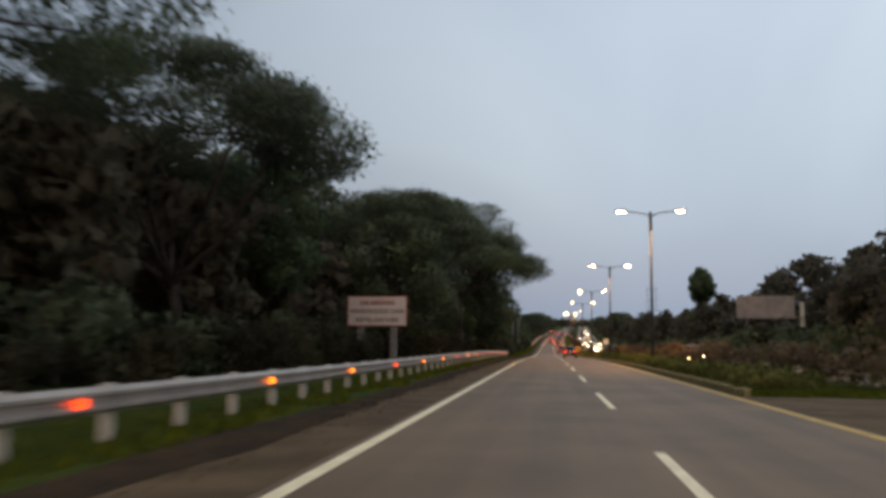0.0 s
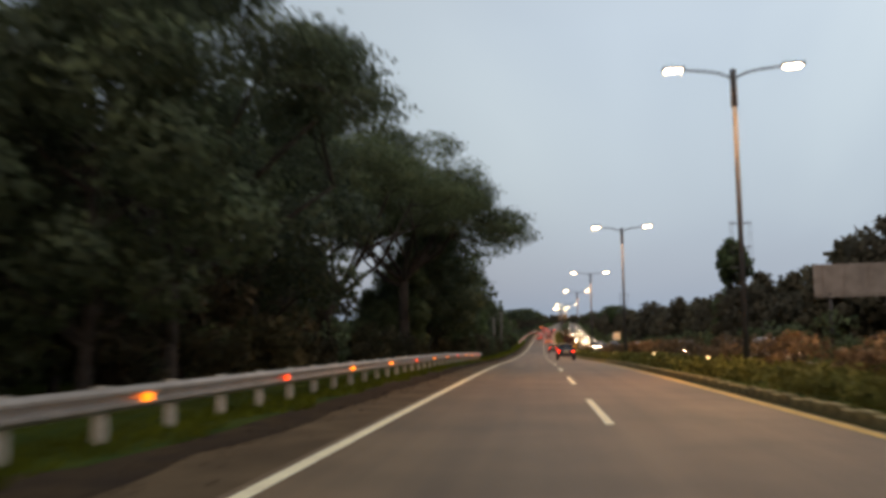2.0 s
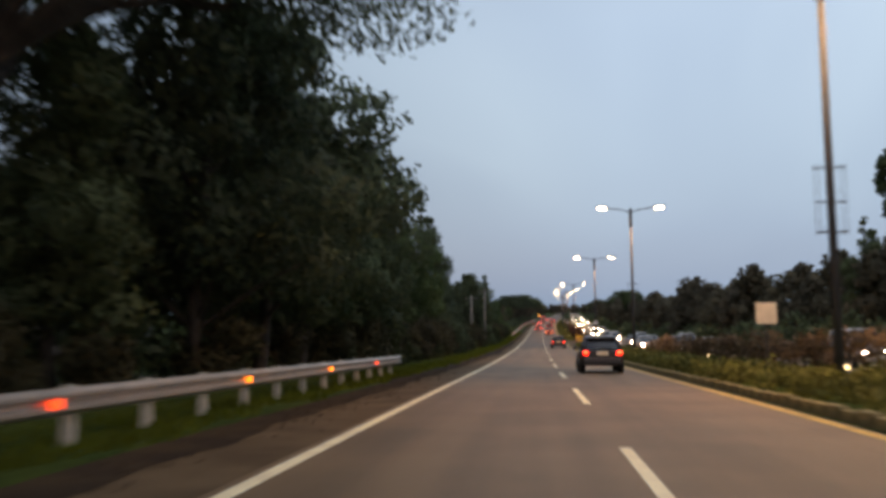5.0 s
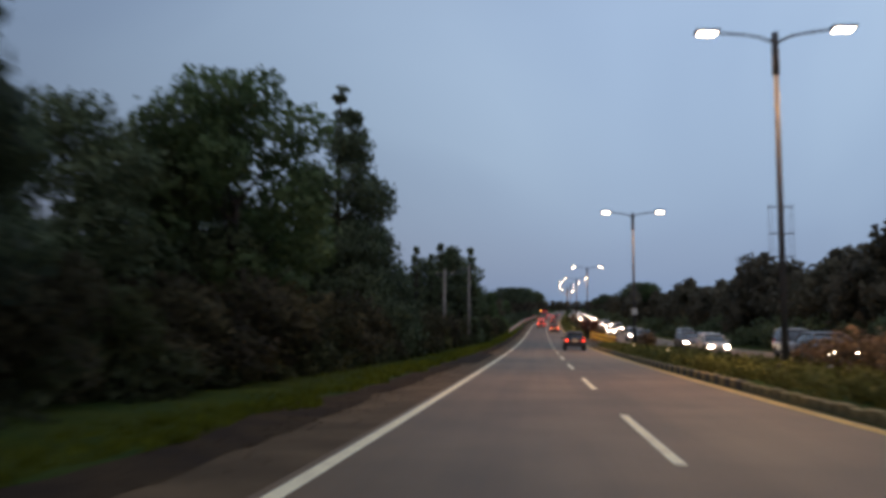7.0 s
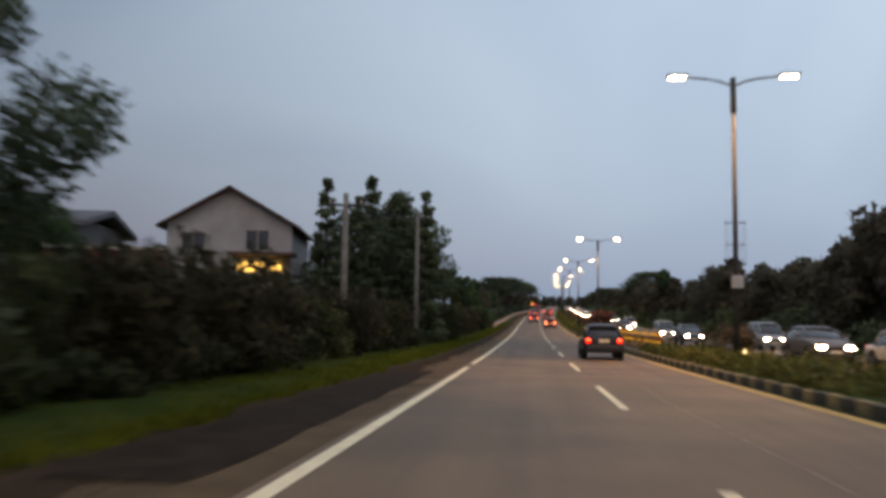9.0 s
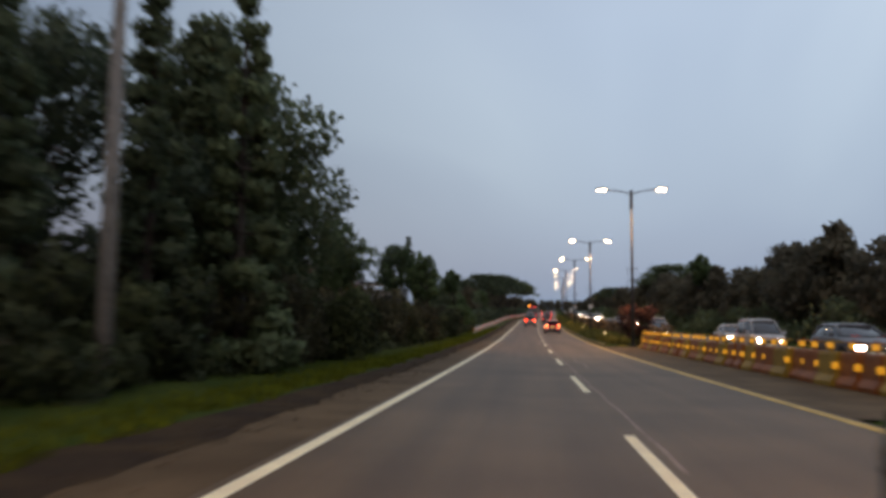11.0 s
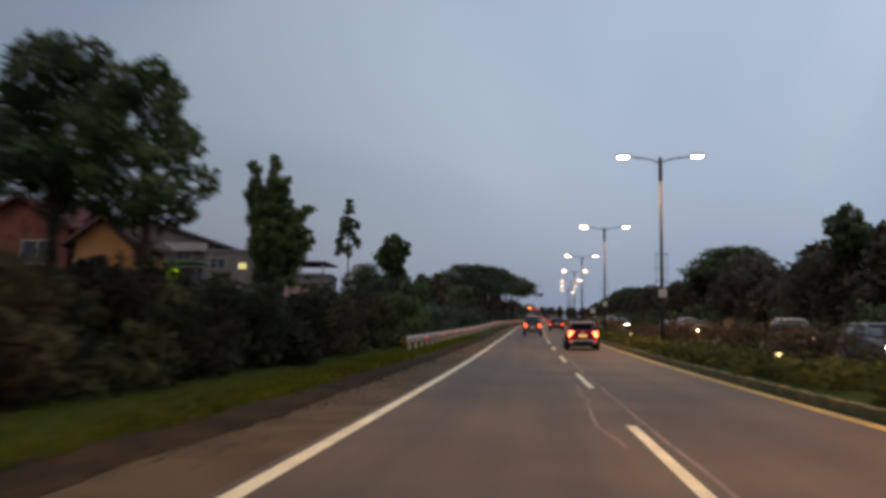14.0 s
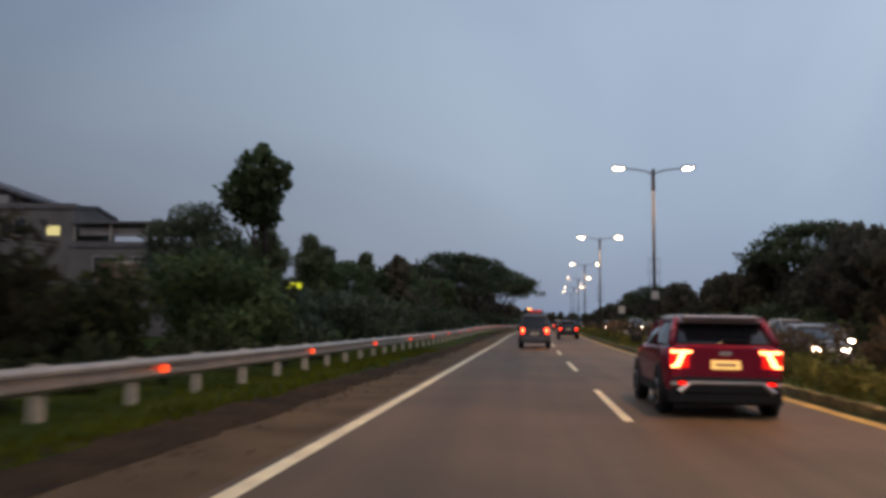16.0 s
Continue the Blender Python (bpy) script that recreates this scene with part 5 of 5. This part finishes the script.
def car(name, label, shape, paint, tail="block", front_on=False, group=""):
    L, W, belt, roof, yr, yf, ys, nose = SHAPES[shape]
    t = thing(name, label, "car", group)
    rings = [body_ring(0.0, W * 0.90, 0.42, belt - 0.05), body_ring(0.10, W * 0.97, 0.34, belt), body_ring(0.9, W, 0.28, belt), body_ring(ys - 0.2, W, 0.28, belt - 0.02),
             body_ring(ys + 0.25, W, 0.28, belt - 0.06), body_ring(L - 0.35, W * 0.96, 0.28, nose), body_ring(L - 0.06, W * 0.86, 0.34, nose - 0.1), body_ring(L, W * 0.76, 0.40, nose - 0.2)]
    bm = loft(bmesh.new(), rings)
    part("body", bm, paint, t, smooth="rounded")
    y0 = 0.10 if shape != "sedan" else 0.75
    wt = W * 0.74
    bm = loft(bmesh.new(), [cabin_ring(y0, W * 0.90, W * 0.84, belt - 0.04, belt + 0.02), cabin_ring(yr, W * 0.92, wt, belt - 0.04, roof - 0.03), cabin_ring((yr + yf) / 2, W * 0.93, wt * 1.03, belt - 0.04, roof),
                            cabin_ring(yf, W * 0.92, wt, belt - 0.04, roof - 0.05), cabin_ring(ys, W * 0.88, W * 0.80, belt - 0.04, belt)])
    part("cabin_glass", bm, CAR_GLASS, t, "dark tinted glass all round", smooth="rounded")
    bm = loft(bmesh.new(), [cabin_ring(yr - 0.16, wt * 0.96, wt * 0.9, roof - 0.11, roof - 0.02), cabin_ring(yr + 0.1, wt * 1.04, wt * 1.0, roof - 0.10, roof + 0.02),
                            cabin_ring((yr + yf) / 2, wt * 1.07, wt * 1.03, roof - 0.08, roof + 0.035), cabin_ring(yf + 0.04, wt * 1.03, wt * 0.98, roof - 0.10, roof - 0.02)])
    part("roof", bm, SUV_ROOF if tail == "hook" else paint, t, smooth="rounded")
    for sx in (-1, 1):
        for p0, p1, r in (((sx * W * 0.88, y0 + 0.02, belt), (sx * wt * 0.99, yr, roof - 0.06), 0.055), ((sx * W * 0.86, ys - 0.02, belt), (sx * wt * 0.99, yf, roof - 0.08), 0.035),
                          ((sx * W * 0.925, (yr + yf) / 2 + 0.15, belt - 0.02), (sx * wt * 1.04, (yr + yf) / 2 + 0.1, roof - 0.05), 0.03)):
            bm = bmesh.new()
            tube(bm, p0, p1, r, r, 6)
            part("pillar", bm, paint, t, smooth=True)
        m = part("mirror", boxm(-0.10, 0.10, -0.06, 0.08, -0.07, 0.07, bevel=0.03), BLACK if tail == "hook" else paint, t)
        m.location = (sx * (W + 0.09), ys - 0.35, belt + 0.06)
        part("side_trim", boxm(sx * (W + 0.004) - 0.012, sx * (W + 0.004) + 0.012, 0.95, ys - 0.1, 0.32, 0.46), BLACK, t)
        for yw in (0.78, L - 0.85):
            bm = bmesh.new()
            tube(bm, (sx * (W - 0.10), yw, 0.37), (sx * (W + 0.012), yw, 0.37), 0.43, 0.42, 20)
            part("wheel_arch", bm, BLACK, t, "black wheel arch cladding", smooth="rounded")
            wheel(t, sx * (W - 0.08), yw, 0.345)
        # tail lights
        if tail == "hook":
            a = part("tail_light", boxm(sx * 0.67 - 0.16, sx * 0.67 + 0.16, -0.03, 0.03, 0.985, 1.025, bevel=0.012), TAIL_HOT, t, "hook-shaped lit tail light")
            bm = bmesh.new()
            pts = [(0.60, 0.985), (0.68, 0.985), (0.775, 0.80), (0.70, 0.77)]
            f = [bm.verts.new((sx * x, -0.035, z)) for x, z in pts]
            b = [bm.verts.new((sx * x, 0.03, z)) for x, z in pts]
            bm.faces.new(f)
            bm.faces.new(b[::-1])
            for j in range(4):
                bm.faces.new((f[j], f[(j + 1) % 4], b[(j + 1) % 4], b[j]))
            bmesh.ops.recalc_face_normals(bm, faces=bm.faces[:])
            part("lower_light", bm, TAIL_HOT, a)
            part("red_lens", boxm(sx * 0.69 - 0.15, sx * 0.69 + 0.15, -0.018, 0.03, 0.75, 1.045, bevel=0.03), TAIL_LENS, a)
            part("light_foot", boxm(sx * 0.765 - 0.06, sx * 0.765 + 0.06, -0.034, 0.02, 0.765, 0.80, bevel=0.01), TAIL_HOT, a)
            lamp_b = part("bumper_light", boxm(sx * 0.66 - 0.06, sx * 0.66 + 0.06, -0.10, 0.03, 0.50, 0.555, bevel=0.02), TAIL, t, "red bumper light")
            part("reflector", boxm(sx * 0.78 - 0.05, sx * 0.78 + 0.05, -0.085, 0.03, 0.485, 0.545, bevel=0.02), SIGN_PALE, lamp_b)
        else:
            z0, z1 = (0.78, 1.12) if shape == "mpv" else (0.72, 0.90)
            x = sx * (W * 0.78)
            a = part("tail_light", boxm(x - 0.10, x + 0.10, -0.03, 0.05, z0, z1, bevel=0.02), TAIL, t, "lit red tail light")
            part("light_core", boxm(x - 0.06, x + 0.06, -0.04, -0.02, z0 + 0.1, z1 - 0.04, bevel=0.005), TAIL_MID, a)
        # headlights
        h = part("headlight", boxm(sx * W * 0.62 - 0.17, sx * W * 0.62 + 0.17, L - 0.13, L + 0.01, nose - 0.28, nose - 0.15, bevel=0.03), HEAD if front_on else CHROME, t, "lit headlight" if front_on else "headlight")
    part("rear_bumper", boxm(-W * 0.88, W * 0.88, -0.06, 0.12, 0.36, 0.62, bevel=0.04), BLACK if tail == "hook" else paint, t)
    if tail == "hook":
        part("bumper_trim", boxm(-0.56, 0.56, -0.085, -0.05, 0.505, 0.56, bevel=0.012), CHROME, t, "silver bumper trim bar")
        for sx in (-1, 1):
            bm = bmesh.new()
            tube(bm, (sx * 0.54, -0.065, 0.53), (sx * 0.70, -0.05, 0.40), 0.032, 0.055, 8)
            part("trim_end", bm, CHROME, t)
        part("lower_bumper", boxm(-W * 0.93, W * 0.93, -0.04, 0.45, 0.20, 0.42, bevel=0.05), BLACK, t, "black plastic lower bumper")
        part("spoiler", boxm(-0.60, 0.60, yr - 0.34, yr + 0.05, roof - 0.05, roof + 0.0, bevel=0.02), SUV_ROOF, t)
        part("badge", boxm(-0.09, 0.09, -0.025, 0.0, 0.95, 1.01, bevel=0.01), CHROME, t)
        for sx in (-1, 1):
            bm = bmesh.new()
            tube(bm, (sx * 0.62, yr + 0.2, roof + 0.01), (sx * 0.62, yf - 0.1, roof + 0.0), 0.02, 0.02, 6)
            part("roof_rail", bm, CHROME, t)
    pl = part("number_plate", boxm(-0.22, 0.22, -0.04, 0.0, 0.74, 0.88, bevel=0.006), PLATE_GLOW if tail == "hook" else PLATE, t, "rear number plate")
    part("plate_bar", boxm(-0.15, 0.15, -0.043, -0.041, 0.79, 0.83), PLATE_INK, pl)
    part("front_plate", boxm(-0.25, 0.25, L - 0.005, L + 0.015, 0.46, 0.58, bevel=0.005), PLATE, t)
    part("grille", boxm(-0.48, 0.48, L - 0.06, L + 0.006, nose - 0.36, nose - 0.20, bevel=0.02), BLACK, t)
    part("wiper", boxm(-0.02, 0.36, y0 - 0.02, y0 + 0.02, belt + 0.05, belt + 0.08), BLACK, t)
    return t


def put(proto, s, lat, a=0.0, scale=1.0):
    m = place(s, lat, 0.0, a, scale, follow=True)
    if proto.name in USED:
        return copy_thing(proto, m)
    USED[proto.name] = 1
    proto.matrix_basis = m
    return proto


put(car("suv_car", "dark red SUV with hook-shaped tail lights lit", "suv", PAINT_RED, "hook"), 179.5, 5.08, 0.0, 0.95)
put(car("minivan_car", "grey boxy minivan with tail lights lit", "mpv", PAINT_GREY), 205.3, 2.45)
hatch = car("hatchback_car", "dark hatchback in the outer lane, tail lights lit", "hatch", PAINT_DARK)
for s, lat in ((53.5, 5.25), (107.0, 5.2), (224.5, 5.25), (278, 5.2)):
    put(hatch, s, lat)
van = car("minivan_car", "silver minivan far ahead with tail lights lit", "mpv", PAINT_WHITE)
for s, lat in ((243, 1.9), (300, 5.2), (322, 1.8)):
    put(van, s, lat)
ONC = "oncoming cars"
onc_a = car("sedan_car", "white oncoming sedan with headlights lit", "sedan", PAINT_WHITE, "block", True, ONC)
onc_b = car("suv_car", "silver oncoming SUV with headlights lit", "suv", PAINT_GREY, "block", True, ONC)
onc_c = car("minivan_car", "pale oncoming minivan with headlights lit", "mpv", PAINT_WHITE, "block", True, ONC)
for i, (s, lat) in enumerate(((27, 14.6), (44, 17.9), (61, 17.9), (75, 14.6), (84, 14.6), (96, 17.8), (103, 14.7), (110, 14.6), (125, 17.7), (117, 17.8), (133, 14.6), (143, 14.7), (158, 17.7), (170, 14.6), (186, 17.8), (198, 13.3), (207, 17.7), (212, 17.8), (222, 17.8), (238, 14.6), (252, 14.6), (268, 17.8),
                              (283, 14.6), (296, 14.6), (312, 17.8), (330, 14.6), (350, 14.6), (372, 17.8), (395, 14.6))):
    put((onc_a, onc_b, onc_c)[i % 3], s, lat, 180)


def truck():
    t = thing("box_truck", "box truck far ahead with red lights and amber lamp", "truck")
    part("cargo_box", boxm(-1.1, 1.1, 0, 4.8, 0.95, 3.1, bevel=0.04), PAINT_GREY, t)
    part("cab", boxm(-1.0, 1.0, 4.95, 6.5, 0.6, 2.4, bevel=0.12), PAINT_WHITE, t)
    part("chassis", boxm(-0.5, 0.5, 0.1, 6.2, 0.55, 0.92), BLACK, t)
    part("bumper", boxm(-1.05, 1.05, -0.05, 0.06, 0.55, 0.72, bevel=0.02), BLACK, t)
    for sx in (-1, 1):
        for y in (0.9, 5.5):
            wheel(t, sx * 0.92, y, 0.42)
        part("tail_light", boxm(sx * 0.9 - 0.12, sx * 0.9 + 0.12, -0.07, -0.04, 0.74, 0.90, bevel=0.01), TAIL, t, "lit red tail light")
        part("marker_light", boxm(sx * 0.5 - 0.4, sx * 0.5 + 0.4, -0.03, 0.01, 2.9, 3.0, bevel=0.01), TAIL, t, "red light bar")
    part("amber_lamp", boxm(-1.05, -0.75, -0.1, 0.1, 3.1, 3.32, bevel=0.05), AMBER_ON, t, "glowing amber lamp")
    return t


put(truck(), 266, 1.8)
